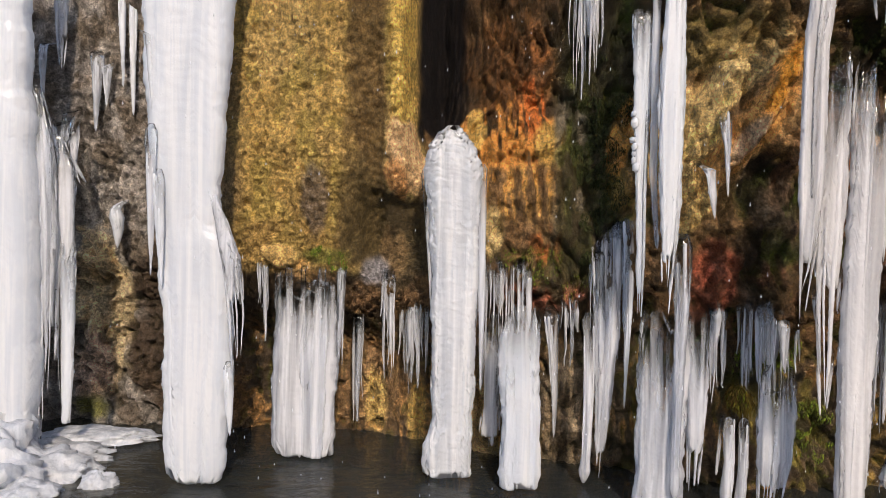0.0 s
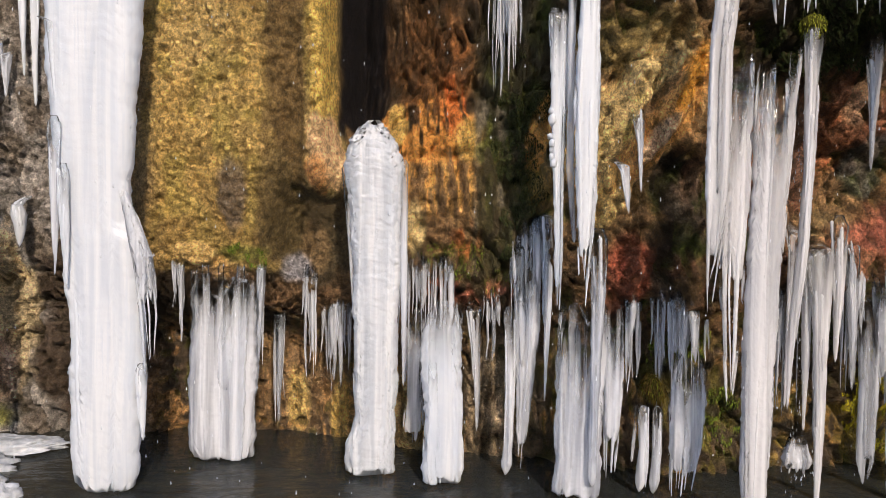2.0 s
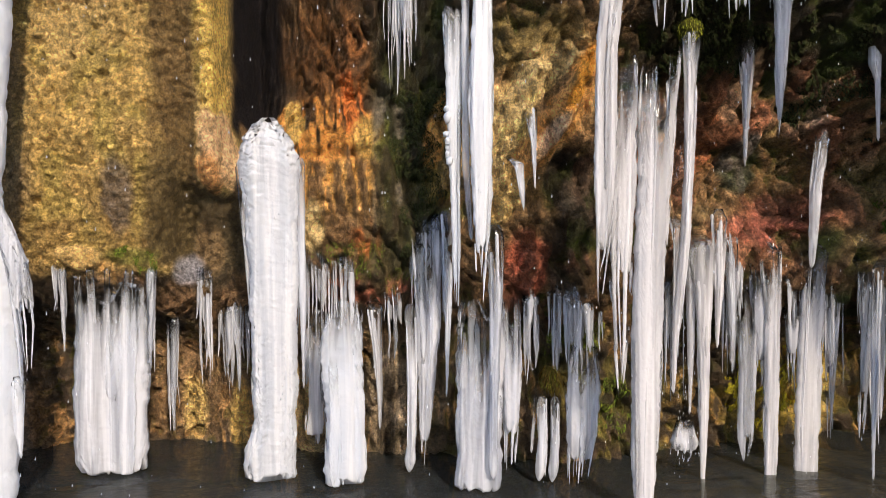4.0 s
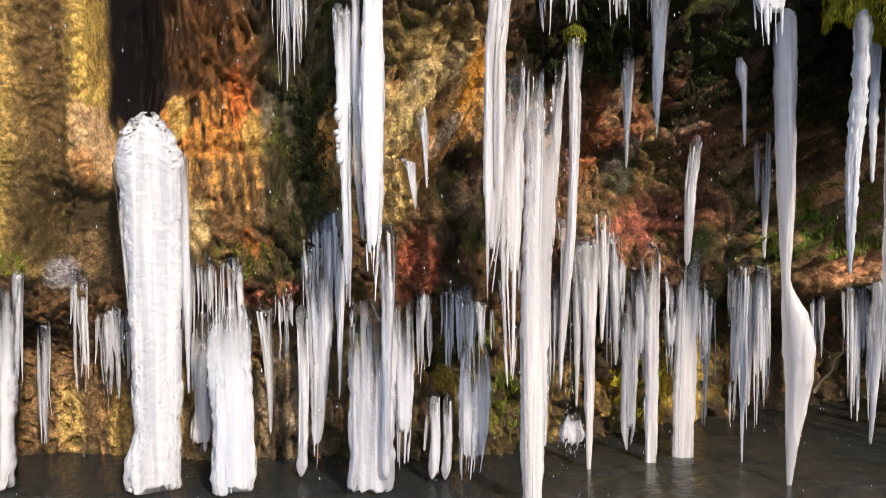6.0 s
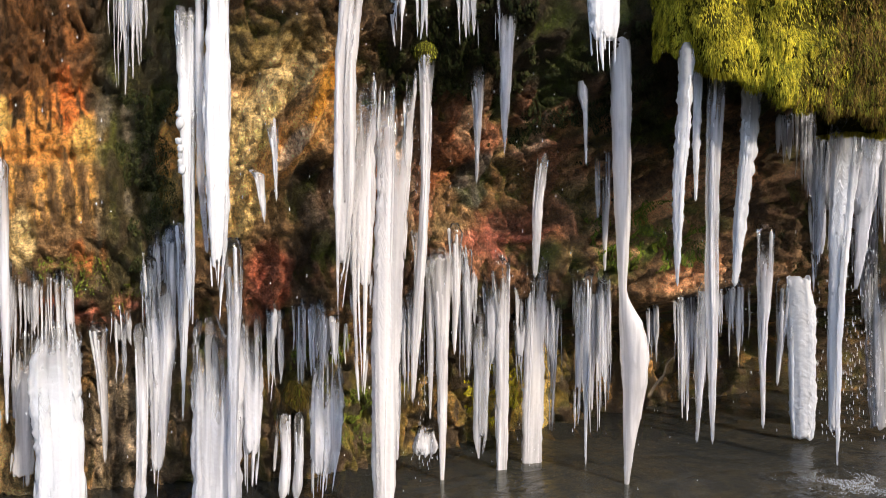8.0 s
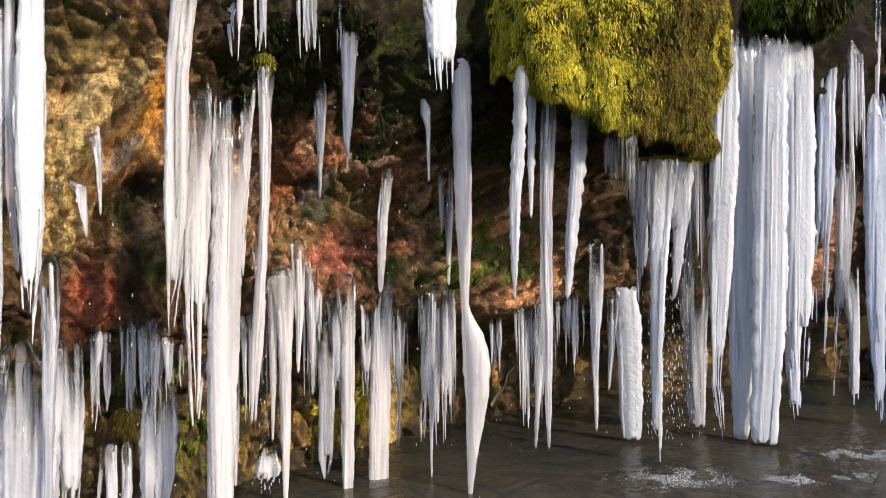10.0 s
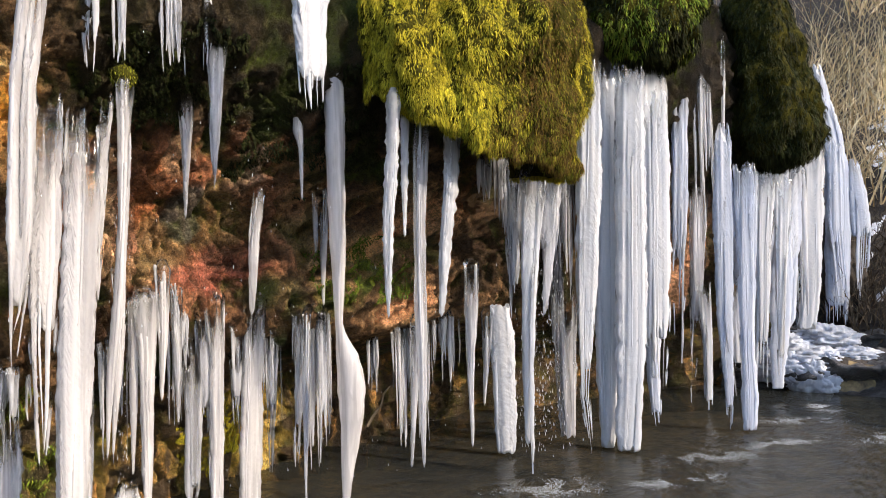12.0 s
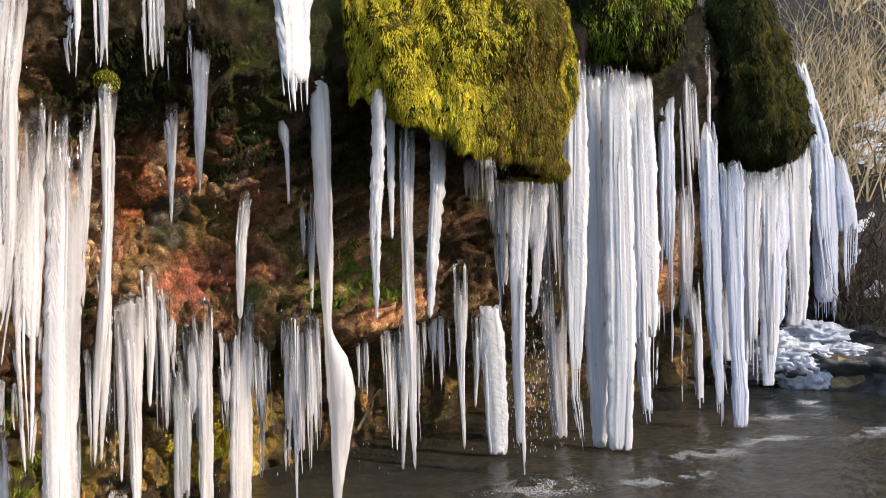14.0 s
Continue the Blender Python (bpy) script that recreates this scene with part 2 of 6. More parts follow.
LEVELS = ((-0.5, FOOT, 0.0), (0.0, FOOT, 0.0), (0.75, FOOT, 0.0), (1.12, LIP, 0.12), (1.35, LIP, 0.0), (2.1, MID, 0.0), (2.62, UP, 0.0), (3.1, CORNICE, 0.0), (3.7, CORNICE, -0.12), (4.8, CORNICE, 0.1))
gx = np.concatenate([np.arange(-5.0, -3.0, 0.04), np.arange(-3.0, -1.6, 0.0125), np.arange(-1.6, 0.3, 0.0085), np.arange(0.3, 5.6, 0.0125), np.arange(5.6, 12.6, 0.035)])
gz = np.concatenate([np.arange(-0.5, 0.0, 0.04), np.arange(0.0, 3.1, 0.0135), np.arange(3.1, 4.8, 0.04)])
X, Z = np.meshgrid(gx, gz, indexing="ij")
cols = []
kernel = np.hanning(13) / np.hanning(13).sum()
for _, line, add in LEVELS:
    y = np.interp(gx, KX, line) + add
    cols.append(np.convolve(np.pad(y, 6, mode="edge"), kernel, mode="valid"))
cols = np.array(cols)
lz = np.array([lv[0] for lv in LEVELS])
warp = np.array([nz(a * 1.3, 7.7, 0.3) * 0.16 + nz(a * 4.1, 2.2, 0.9) * 0.07 for a in gx])
Y = np.empty_like(X)
for i in range(len(gx)):
    prof = np.interp(gz + warp[i], lz, cols[:, i])
    Y[i] = np.convolve(np.pad(prof, 4, mode="edge"), np.ones(9) / 9, mode="valid")
# small knobs, flutes and pits
flat = list(zip(X.ravel().tolist(), Y.ravel().tolist(), Z.ravel().tolist()))
n_big = np.array([nz(a * 1.9, b * 1.9, c * 1.5) for a, b, c in flat]).reshape(X.shape)
n_mid = np.array([nz(a * 6 + 9, b * 6, c * 4.2) for a, b, c in flat]).reshape(X.shape)
n_fine = np.array([nz(a * 17, b * 17 + 3, c * (15 if a < -0.05 else 6.5)) for a, b, c in flat]).reshape(X.shape)
n_grit = np.array([nz(a * 34, b * 34 + 7, c * (30 if a < -0.05 else 13)) for a, b, c in flat]).reshape(X.shape)
n_flute = np.array([nz(a * 11, 4.0, c * 2.2) for a, b, c in flat]).reshape(X.shape)
n_rill = np.array([nz(a * 27 + c * 3.0, 6.0, c * 2.2) + 0.5 * nz(a * 44 + c * 6, 9.0, c * 9) for a, b, c in flat]).reshape(X.shape)
smooth_pillar = sstep(-1.82, -1.7, X) * sstep(-0.1, -0.35, X) * sstep(1.3, 1.5, Z)
rough = 1.0 - 0.55 * smooth_pillar
Y += rough * ((0.1 + 0.06 * sstep(2.0, 2.6, X)) * n_big + 0.07 * n_mid + 0.06 * n_flute * sstep(0.2, 0.6, X)) + 0.05 * np.abs(n_fine) + 0.022 * n_fine + 0.03 * np.abs(n_grit) - 0.01 + 0.02 * np.abs(n_mid) * sstep(0.1, 0.4, X)


rilled = np.exp(-((X - 0.6) / 0.5) ** 2 - ((Z - 2.1) / 0.55) ** 2) + np.exp(-((X - 1.75) / 0.4) ** 2 - ((Z - 2.2) / 0.5) ** 2)
Y += 0.055 * rilled * n_rill - 0.045 * smooth_pillar * np.abs(n_grit) - 0.012 * smooth_pillar * np.abs(n_mid)


def blob(x, z, rx, rz, tilt=0.0, soft=0.35, wob=0.35):
    """How far a point lies in an ellipse of the rock face, with a ragged edge."""
    c, s = math.cos(radians(tilt)), math.sin(radians(tilt))
    u, v = ((X - x) * c + (Z - z) * s) / rx, (-(X - x) * s + (Z - z) * c) / rz
    d = np.sqrt(u * u + v * v) + wob * (n_mid * 0.9 + n_fine * 0.5)
    return sstep(1.0 + soft, 1.0 - soft, d)


# knobbly sinter crust of the pillar
knob = np.zeros(len(flat))
for i, (a, b_, c) in enumerate(flat):
    if -1.7 < a < 0.1 and c > 1.2:
        w = 0.25 * nz(a * 9, 3.0, c * 9)
        d = noise.voronoi(Vector((a * 21 + w, 1.0, c * 27 + w)))[0]
        d2 = noise.voronoi(Vector((a * 46, 5.0, c * 52 + w)))[0]
        knob[i] = 0.7 * min(1.0, d[1] - d[0]) + 0.4 * min(1.0, d2[1] - d2[0])
knob = knob.reshape(X.shape)
Y -= 0.05 * smooth_pillar * knob * (0.6 + 0.6 * sstep(-0.2, 0.3, n_big + 0.5 * n_mid))
# groove and rim on the flank of the pillar, blocks along its foot
Y += 0.12 * smooth_pillar * np.exp(-((X + 0.53 + 0.05 * n_mid) / 0.1) ** 2)
Y -= 0.10 * np.exp(-((X + 0.32) / 0.07) ** 2) * sstep(1.8, 2.0, Z)
Y += 0.16 * blob(-0.36, 1.62, 0.3, 0.34) - 0.05 * blob(-1.16, 1.47, 0.14, 0.08, 0, 0.15)
# ridges on the boulder that catch the sun, with hollows below
Y -= 0.10 * blob(1.66, 2.42, 0.13, 0.36, -38) + 0.10 * blob(1.87, 2.36, 0.08, 0.42, -30) + 0.06 * blob(1.6, 1.88, 0.1, 0.24, -25)
Y += 0.05 * blob(1.78, 2.42, 0.035, 0.26, -36) + 0.14 * blob(1.97, 1.97, 0.15, 0.18)
Y -= 0.09 * blob(0.46, 2.38, 0.32, 0.2, 0, 0.2)
# slanting strata with roots under the moss curtain
slant = (X - 4.0) * 0.55 - (Z - 1.2) * 0.83
along = (X - 4.0) * 0.83 + (Z - 1.2) * 0.55
n_strata = np.array([nz(a * 9, 2.0, b * 1.6) + 0.5 * nz(a * 22, 4.0, b * 3.0) for a, b in zip(slant.ravel().tolist(), along.ravel().tolist())]).reshape(X.shape)
layered = sstep(3.7, 4.1, X) * sstep(6.6, 6.0, X) * sstep(1.15, 1.3, Z) * sstep(2.9, 2.5, Z)
Y += 0.13 * layered * n_strata


# broken blocks with joints between them
def joints(f, k):
    out = np.empty(len(flat))
    for i, (a, b_, c) in enumerate(flat):
        w = n_warp[i]
        d = noise.voronoi(Vector((a * f + w, b_ * f * 0.6 + k, c * f * 0.85 - w)))[0]
        out[i] = d[1] - d[0]
    return np.exp(-out.reshape(X.shape) * 7.0)


n_warp = (0.9 * n_mid + 0.35 * n_fine).ravel().tolist()
blocky = sstep(0.05, 0.4, X) * (1 - 0.5 * np.clip(rilled, 0, 1)) + 0.6 * sstep(1.45, 1.2, Z) * sstep(0.4, 0.05, X) + 0.5 * sstep(-1.5, -1.8, X)
joint_big, joint_small = joints(2.6, 3.0), joints(7.5, 8.0)
Y += blocky * (0.1 * joint_big + 0.05 * joint_small)


base_brown, dark_brown = np.array((0.13, 0.075, 0.035)), np.array((0.03, 0.02, 0.012))
C = np.empty(X.shape + (3,))
C[:] = base_brown


def lay(mask, col, amount=1.0):
    k = (mask * amount)[..., None]
    C[:] = C * (1 - k) + np.array(col) * k


def edge(a, v):
    return sstep(a - 0.18, a + 0.18, v + 0.12 * n_mid)


lay(sstep(-0.1, 0.35, n_big + 0.4 * n_mid), dark_brown)
left = sstep(-1.74, -1.86, X + 0.05 * n_mid)
lay(left, (0.15, 0.125, 0.1))                                                                       # grey-brown rock
lay(left * sstep(0.0, 0.35, n_mid + n_big), (0.3, 0.28, 0.26), 0.75)
lay(left * sstep(1.5, 1.75, Z + 0.1 * n_mid) * sstep(-0.25, 0.15, n_mid + 0.5 * n_fine), (0.3, 0.28, 0.265), 0.75)
lay(left * sstep(0.15, 0.35, n_flute) * sstep(1.6, 1.9, Z), (0.05, 0.045, 0.042), 0.7)
lay(blob(-2.9, 0.95, 0.26, 0.7, 0, 0.15), (0.6, 0.48, 0.28))                                             # tan panel
lay(blob(-2.92, 1.0, 0.2, 0.66, 0, 0.15) * sstep(0.0, 0.3, n_fine + n_mid), (0.4, 0.27, 0.12), 0.8)
lay(blob(-2.95, 0.5, 0.17, 0.26), (0.72, 0.52, 0.4), 0.85)
lay(blob(-3.0, 0.12, 0.2, 0.1), (0.2, 0.2, 0.03), 0.8)
# shadow of the massive ice column, painted dark brown
lay(blob(-2.3, 0.8, 0.34, 0.8, 0, 0.2), (0.06, 0.042, 0.028), 0.95)
lay(smooth_pillar, (0.5, 0.34, 0.1))                                                                  # ochre pillar
lay(smooth_pillar * sstep(-0.1, 0.4, n_big + 0.5 * n_mid), (0.62, 0.45, 0.17), 0.8)
lay(smooth_pillar * sstep(0.05, 0.35, n_mid - 0.4 * n_big), (0.36, 0.29, 0.06), 0.6)
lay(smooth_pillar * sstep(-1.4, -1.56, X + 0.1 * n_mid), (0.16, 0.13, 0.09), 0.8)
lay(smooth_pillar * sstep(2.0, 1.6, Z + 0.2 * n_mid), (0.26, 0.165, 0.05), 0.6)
# shade of the groove, painted dark along the flank
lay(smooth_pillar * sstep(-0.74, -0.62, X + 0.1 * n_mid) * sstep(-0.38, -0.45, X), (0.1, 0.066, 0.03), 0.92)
lay(smooth_pillar * sstep(0.12, 0.4, n_flute + 0.3 * n_fine) * sstep(-1.1, -0.8, X), (0.2, 0.13, 0.05), 0.6)
lay(smooth_pillar * blob(-0.9, 1.9, 0.09, 0.26, 0, 0.3), (0.11, 0.095, 0.09), 0.85)
# shade painted into the creases between the knobs
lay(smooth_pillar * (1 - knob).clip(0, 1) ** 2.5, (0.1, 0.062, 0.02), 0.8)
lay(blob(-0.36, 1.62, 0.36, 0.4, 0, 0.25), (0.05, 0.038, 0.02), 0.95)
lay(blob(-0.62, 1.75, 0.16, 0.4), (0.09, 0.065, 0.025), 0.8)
lay(blob(-0.38, 1.5, 0.1, 0.16), (0.17, 0.11, 0.05), 0.7)
lay(blob(-0.52, 1.36, 0.1, 0.1), (0.22, 0.22, 0.25), 0.7)
lay(blob(-1.16, 1.47, 0.16, 0.08, 0, 0.15), (0.55, 0.37, 0.13), 0.9)
lay(blob(-0.88, 1.47, 0.18, 0.06), (0.1, 0.1, 0.02), 0.8)
lay(blob(-1.02, 1.36, 0.05, 0.1), (0.4, 0.24, 0.08), 0.8)
lay(sstep(-0.4, -0.33, X) * sstep(-0.2, -0.26, X) * sstep(2.2, 2.5, Z), (0.75, 0.52, 0.12), 0.95)             # lit edge of the pillar: sunlight painted as brighter gold
lay(blob(-0.28, 2.18, 0.13, 0.27, 16, 0.15), (0.84, 0.56, 0.28))                                               # tan tongue, painted brighter for the sun on it
lay(blob(-0.33, 2.04, 0.07, 0.14, 16), (0.7, 0.34, 0.11), 0.8)
lay(sstep(-0.25, -0.19, X + 0.04 * n_mid) * sstep(0.24, 0.1, X + 0.05 * n_mid) * sstep(2.3, 2.45, Z + 0.1 * n_mid), (0.006, 0.005, 0.006))   # crevice, its shade painted near-black
lay(blob(0.44, 2.95, 0.26, 0.42), (0.13, 0.06, 0.022))
lay(blob(0.62, 2.75, 0.14, 0.28), (0.2, 0.08, 0.025), 0.8)
spikes = sstep(-0.45, -0.05, n_rill + 0.35 * n_fine + 0.9 * (2.45 - Z))
lay(blob(0.46, 2.36, 0.34, 0.26, 0, 0.16) * spikes, (0.86, 0.4, 0.1))                                          # orange fringe, its colour brightened for the sun on it
lay(blob(0.23, 2.42, 0.07, 0.17, 0, 0.15), (0.84, 0.56, 0.17), 0.95)
lay(blob(0.62, 2.5, 0.1, 0.22, 10, 0.2) * spikes, (0.72, 0.2, 0.05), 0.85)
lay(blob(0.72, 2.28, 0.1, 0.14), (0.6, 0.42, 0.12), 0.8)
lay(blob(0.5, 1.78, 0.4, 0.36), (0.17, 0.1, 0.045), 0.95)
lay(blob(0.5, 1.95, 0.36, 0.2) * sstep(0.0, 0.3, n_rill + 0.5 * n_fine), (0.6, 0.34, 0.1), 0.85)
lay(blob(0.36, 1.66, 0.08, 0.18, 0, 0.2), (0.7, 0.54, 0.26), 0.9)
lay(blob(0.73, 1.58, 0.12, 0.14) * sstep(-0.15, 0.15, n_fine), (0.5, 0.17, 0.05), 0.85)
lay(blob(0.75, 1.22, 0.36, 0.1) * sstep(-0.2, 0.15, n_mid + n_fine), (0.44, 0.16, 0.1), 0.85)
lay(blob(1.0, 2.6, 0.26, 0.62), (0.028, 0.028, 0.014), 0.96)                                              # dark wet streak
lay(blob(0.96, 1.75, 0.22, 0.5), (0.05, 0.045, 0.02), 0.9)
lay(blob(0.98, 2.1, 0.24, 0.8) * sstep(0.12, 0.32, n_flute + 0.4 * n_fine), (0.2, 0.17, 0.13), 0.6)
lay(blob(0.98, 2.3, 0.24, 0.8) * sstep(0.15, 0.35, n_fine - 0.5 * n_flute), (0.09, 0.1, 0.02), 0.7)
lay(blob(1.18, 2.3, 0.07, 0.26, -8, 0.15), (0.78, 0.38, 0.1))
lay(blob(1.18, 1.95, 0.08, 0.14), (0.3, 0.2, 0.06), 0.8)
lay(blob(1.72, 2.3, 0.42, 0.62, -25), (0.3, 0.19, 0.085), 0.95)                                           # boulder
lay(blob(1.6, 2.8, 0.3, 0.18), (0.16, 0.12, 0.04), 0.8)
# sunlit ridges, painted brighter than the rest of the boulder
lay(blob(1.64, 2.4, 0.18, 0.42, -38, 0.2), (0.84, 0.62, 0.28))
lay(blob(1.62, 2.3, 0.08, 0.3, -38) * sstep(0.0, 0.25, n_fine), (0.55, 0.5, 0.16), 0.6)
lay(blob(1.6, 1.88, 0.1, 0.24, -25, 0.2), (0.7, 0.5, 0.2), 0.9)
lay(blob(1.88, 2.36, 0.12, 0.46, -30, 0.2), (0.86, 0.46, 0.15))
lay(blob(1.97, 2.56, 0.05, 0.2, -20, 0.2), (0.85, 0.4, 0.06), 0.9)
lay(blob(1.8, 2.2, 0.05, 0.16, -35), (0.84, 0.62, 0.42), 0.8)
# shade of the hollows between and below the ridges, painted dark
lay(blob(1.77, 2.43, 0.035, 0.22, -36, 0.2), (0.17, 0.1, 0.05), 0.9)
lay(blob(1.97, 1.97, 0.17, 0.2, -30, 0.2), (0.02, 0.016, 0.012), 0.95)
lay(blob(2.12, 1.72, 0.14, 0.3), (0.17, 0.13, 0.085), 0.9)
lay(blob(1.74, 1.36, 0.15, 0.24), (0.36, 0.1, 0.055), 0.95)                                               # red rock
lay(blob(1.98, 1.4, 0.08, 0.3), (0.03, 0.022, 0.016), 0.8)
lay(blob(2.15, 1.35, 0.2, 0.16) * sstep(-0.2, 0.2, n_mid), (0.3, 0.13, 0.08), 0.8)
lay(blob(3.25, 2.05, 0.95, 0.62), (0.36, 0.15, 0.08), 0.95)                                                  # red-brown wall
lay(blob(3.2, 2.05, 0.9, 0.6) * sstep(0.0, 0.35, n_mid + 0.5 * n_flute), (0.5, 0.26, 0.15), 0.7)
lay(blob(3.3, 2.1, 1.0, 0.6) * sstep(0.1, 0.35, n_flute - 0.4 * n_mid), (0.06, 0.035, 0.02), 0.7)
lay(blob(2.96, 2.24, 0.12, 0.3), (0.44, 0.15, 0.06), 0.8)
lay(blob(3.23, 2.07, 0.14, 0.2, 0, 0.15, 0.2), (0.1, 0.1, 0.085), 0.9)
lay(blob(2.64, 2.0, 0.12, 0.42), (0.5, 0.34, 0.2), 0.8)
lay(blob(3.06, 2.52, 0.09, 0.18), (0.55, 0.36, 0.22), 0.8)
lay(blob(3.52, 2.42, 0.1, 0.18), (0.45, 0.3, 0.2), 0.8)
lay(blob(3.18, 2.95, 0.14, 0.14), (0.2, 0.13, 0.1), 0.8)
lay(blob(2.9, 1.7, 0.3, 0.1), (0.4, 0.26, 0.14), 0.6)
lay(blob(3.42, 1.68, 0.3, 0.16), (0.32, 0.1, 0.07), 0.8)
lay(blob(3.85, 1.52, 0.3, 0.13), (0.02, 0.028, 0.006), 0.95)
lay(layered, (0.22, 0.125, 0.065), 0.85)                                                                    # slanting layers
lay(layered * sstep(0.1, 0.5, n_strata), (0.035, 0.025, 0.016), 0.85)
lay(layered * sstep(-0.05, -0.4, n_strata), (0.42, 0.26, 0.14), 0.75)
lay(blob(4.5, 1.62, 0.6, 0.2, 30) * sstep(-0.25, 0.1, n_fine + n_mid), (0.05, 0.08, 0.012), 0.9)              # moss band
lay(blob(4.3, 2.42, 0.6, 0.2) * sstep(-0.3, 0.1, n_mid), (0.02, 0.03, 0.006), 0.9)
lay(blob(4.75, 1.98, 0.5, 0.1, 34, 0.2) * sstep(-0.2, 0.1, n_strata), (0.74, 0.42, 0.22), 0.9)
# two small spots of sun, painted orange on the layers
lay(blob(4.93, 1.36, 0.3, 0.1, 22, 0.15), (0.8, 0.42, 0.22))
lay(blob(5.46, 2.1, 0.16, 0.13, 0, 0.2), (0.8, 0.46, 0.24), 0.9)
lay(blob(4.0, 1.5, 0.22, 0.12, 20) * sstep(-0.2, 0.2, n_fine), (0.55, 0.4, 0.17), 0.75)
lay(blob(5.9, 1.95, 0.4, 0.4), (0.07, 0.048, 0.034), 0.7)
lay(blob(6.7, 1.8, 0.4, 0.5), (0.2, 0.12, 0.07), 0.7)
lay(blob(9.1, 1.9, 0.6, 0.9), (0.46, 0.25, 0.15), 0.8)
lay(blob(7.6, 2.2, 0.4, 0.5), (0.36, 0.2, 0.1), 0.7)
lay(blob(12.3, 2.6, 0.5, 0.7), (0.5, 0.32, 0.17), 0.8)
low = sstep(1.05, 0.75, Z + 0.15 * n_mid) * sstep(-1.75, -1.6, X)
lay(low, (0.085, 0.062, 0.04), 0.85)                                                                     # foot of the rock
lay(low * sstep(0.05, 0.3, n_mid * 0.7 + n_fine * 0.8), (0.36, 0.2, 0.07), 0.85)
lay(low * sstep(0.1, 0.3, n_fine - n_mid * 0.6), (0.07, 0.075, 0.014), 0.8)
lay(low * blob(0.95, 0.4, 0.3, 0.5), (0.3, 0.23, 0.15), 0.9)
lay(low * blob(-0.7, 0.45, 0.5, 0.4), (0.28, 0.17, 0.08), 0.7)
# gold spots along the foot, painted in for patches of sun
lay(low * blob(-0.56, 0.25, 0.09, 0.25), (0.6, 0.42, 0.14), 0.9)
lay(low * blob(-0.2, 0.22, 0.08, 0.25), (0.75, 0.5, 0.14), 0.95)
lay(low * blob(0.3, 0.3, 0.15, 0.35), (0.7, 0.5, 0.22), 0.8)
lay(low * blob(4.0, 0.4, 0.6, 0.42) * sstep(-0.1, 0.2, n_fine + 0.4 * n_mid), (0.5, 0.36, 0.08), 0.85)
lay(low * blob(2.3, 0.35, 0.3, 0.35) * sstep(-0.1, 0.2, n_fine), (0.2, 0.16, 0.04), 0.8)
# another patch of sun, painted gold
lay(low * blob(4.25, 0.4, 0.2, 0.35), (0.75, 0.55, 0.16), 0.9)
lay(low * blob(3.1, 0.3, 0.3, 0.3) * sstep(-0.1, 0.2, n_fine), (0.4, 0.25, 0.08), 0.8)
# dark moss, deepened in place of the overhang's shade
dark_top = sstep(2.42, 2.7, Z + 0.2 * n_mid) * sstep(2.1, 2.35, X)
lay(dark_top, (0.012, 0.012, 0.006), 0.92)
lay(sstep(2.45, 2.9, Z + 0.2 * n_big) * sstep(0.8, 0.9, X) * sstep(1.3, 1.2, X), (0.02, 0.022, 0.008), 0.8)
# sunlit spots, spared from the dark tones laid next
bright = np.clip(blob(1.72, 2.3, 0.42, 0.62, -25) + blob(0.46, 2.3, 0.4, 0.36) + blob(-0.28, 2.16, 0.16, 0.28) + blob(4.95, 2.02, 0.55, 0.12, 32) + blob(4.93, 1.33, 0.42, 0.14, 22) + blob(4.1, 0.45, 0.4, 0.45), 0, 1)
lay((1 - bright) * sstep(0.15, 0.45, n_mid * 0.6 + n_big * 0.8) * sstep(0.9, 1.2, X) * sstep(0.2, 0.5, Z) * (1 - blob(1.75, 2.3, 0.55, 0.7)), (0.03, 0.045, 0.01), 0.65)
# shade above the recess, painted near-black over dark moss
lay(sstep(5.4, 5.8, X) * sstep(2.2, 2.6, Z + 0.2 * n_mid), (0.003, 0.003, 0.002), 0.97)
wetness = np.clip(0.35 + 0.5 * n_big + 0.35 * sstep(0.9, 0.5, Z) + 0.4 * blob(1.0, 2.4, 0.35, 1.0), 0, 1)

# mid-scale shade painted on the rock outside the sunlit spots
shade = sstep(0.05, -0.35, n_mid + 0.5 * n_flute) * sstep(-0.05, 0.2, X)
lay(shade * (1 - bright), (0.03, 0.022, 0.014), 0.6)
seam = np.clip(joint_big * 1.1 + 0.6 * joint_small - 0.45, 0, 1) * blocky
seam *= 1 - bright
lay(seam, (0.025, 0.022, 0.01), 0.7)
lay(seam * sstep(0.0, 0.3, n_mid + n_fine) * sstep(0.8, 1.2, X), (0.06, 0.085, 0.012), 0.6)
# shade painted into the small hollows of the relief
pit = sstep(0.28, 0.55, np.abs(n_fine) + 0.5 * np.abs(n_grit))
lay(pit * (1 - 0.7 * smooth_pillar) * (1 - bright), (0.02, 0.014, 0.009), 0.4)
speck = sstep(0.25, 0.5, n_grit + 0.4 * n_fine)
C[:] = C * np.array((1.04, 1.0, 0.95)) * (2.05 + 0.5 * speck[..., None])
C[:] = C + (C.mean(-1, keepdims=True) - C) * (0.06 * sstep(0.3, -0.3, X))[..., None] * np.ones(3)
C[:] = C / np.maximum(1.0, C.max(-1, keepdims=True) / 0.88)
nxn, nzn = X.shape
# the face wraps back along the top, so that the cliff is a body and not a sheet
verts = np.stack([X, Y, Z], -1).reshape(-1, 3)
idx = np.arange(nxn * nzn).reshape(nxn, nzn)
quads = np.stack([idx[:-1, :-1], idx[1:, :-1], idx[1:, 1:], idx[:-1, 1:]], -1).reshape(-1, 4)
top = idx[:, -1]
n0 = len(verts)
back = verts[top] + np.array((0, 7.0, 0.4))
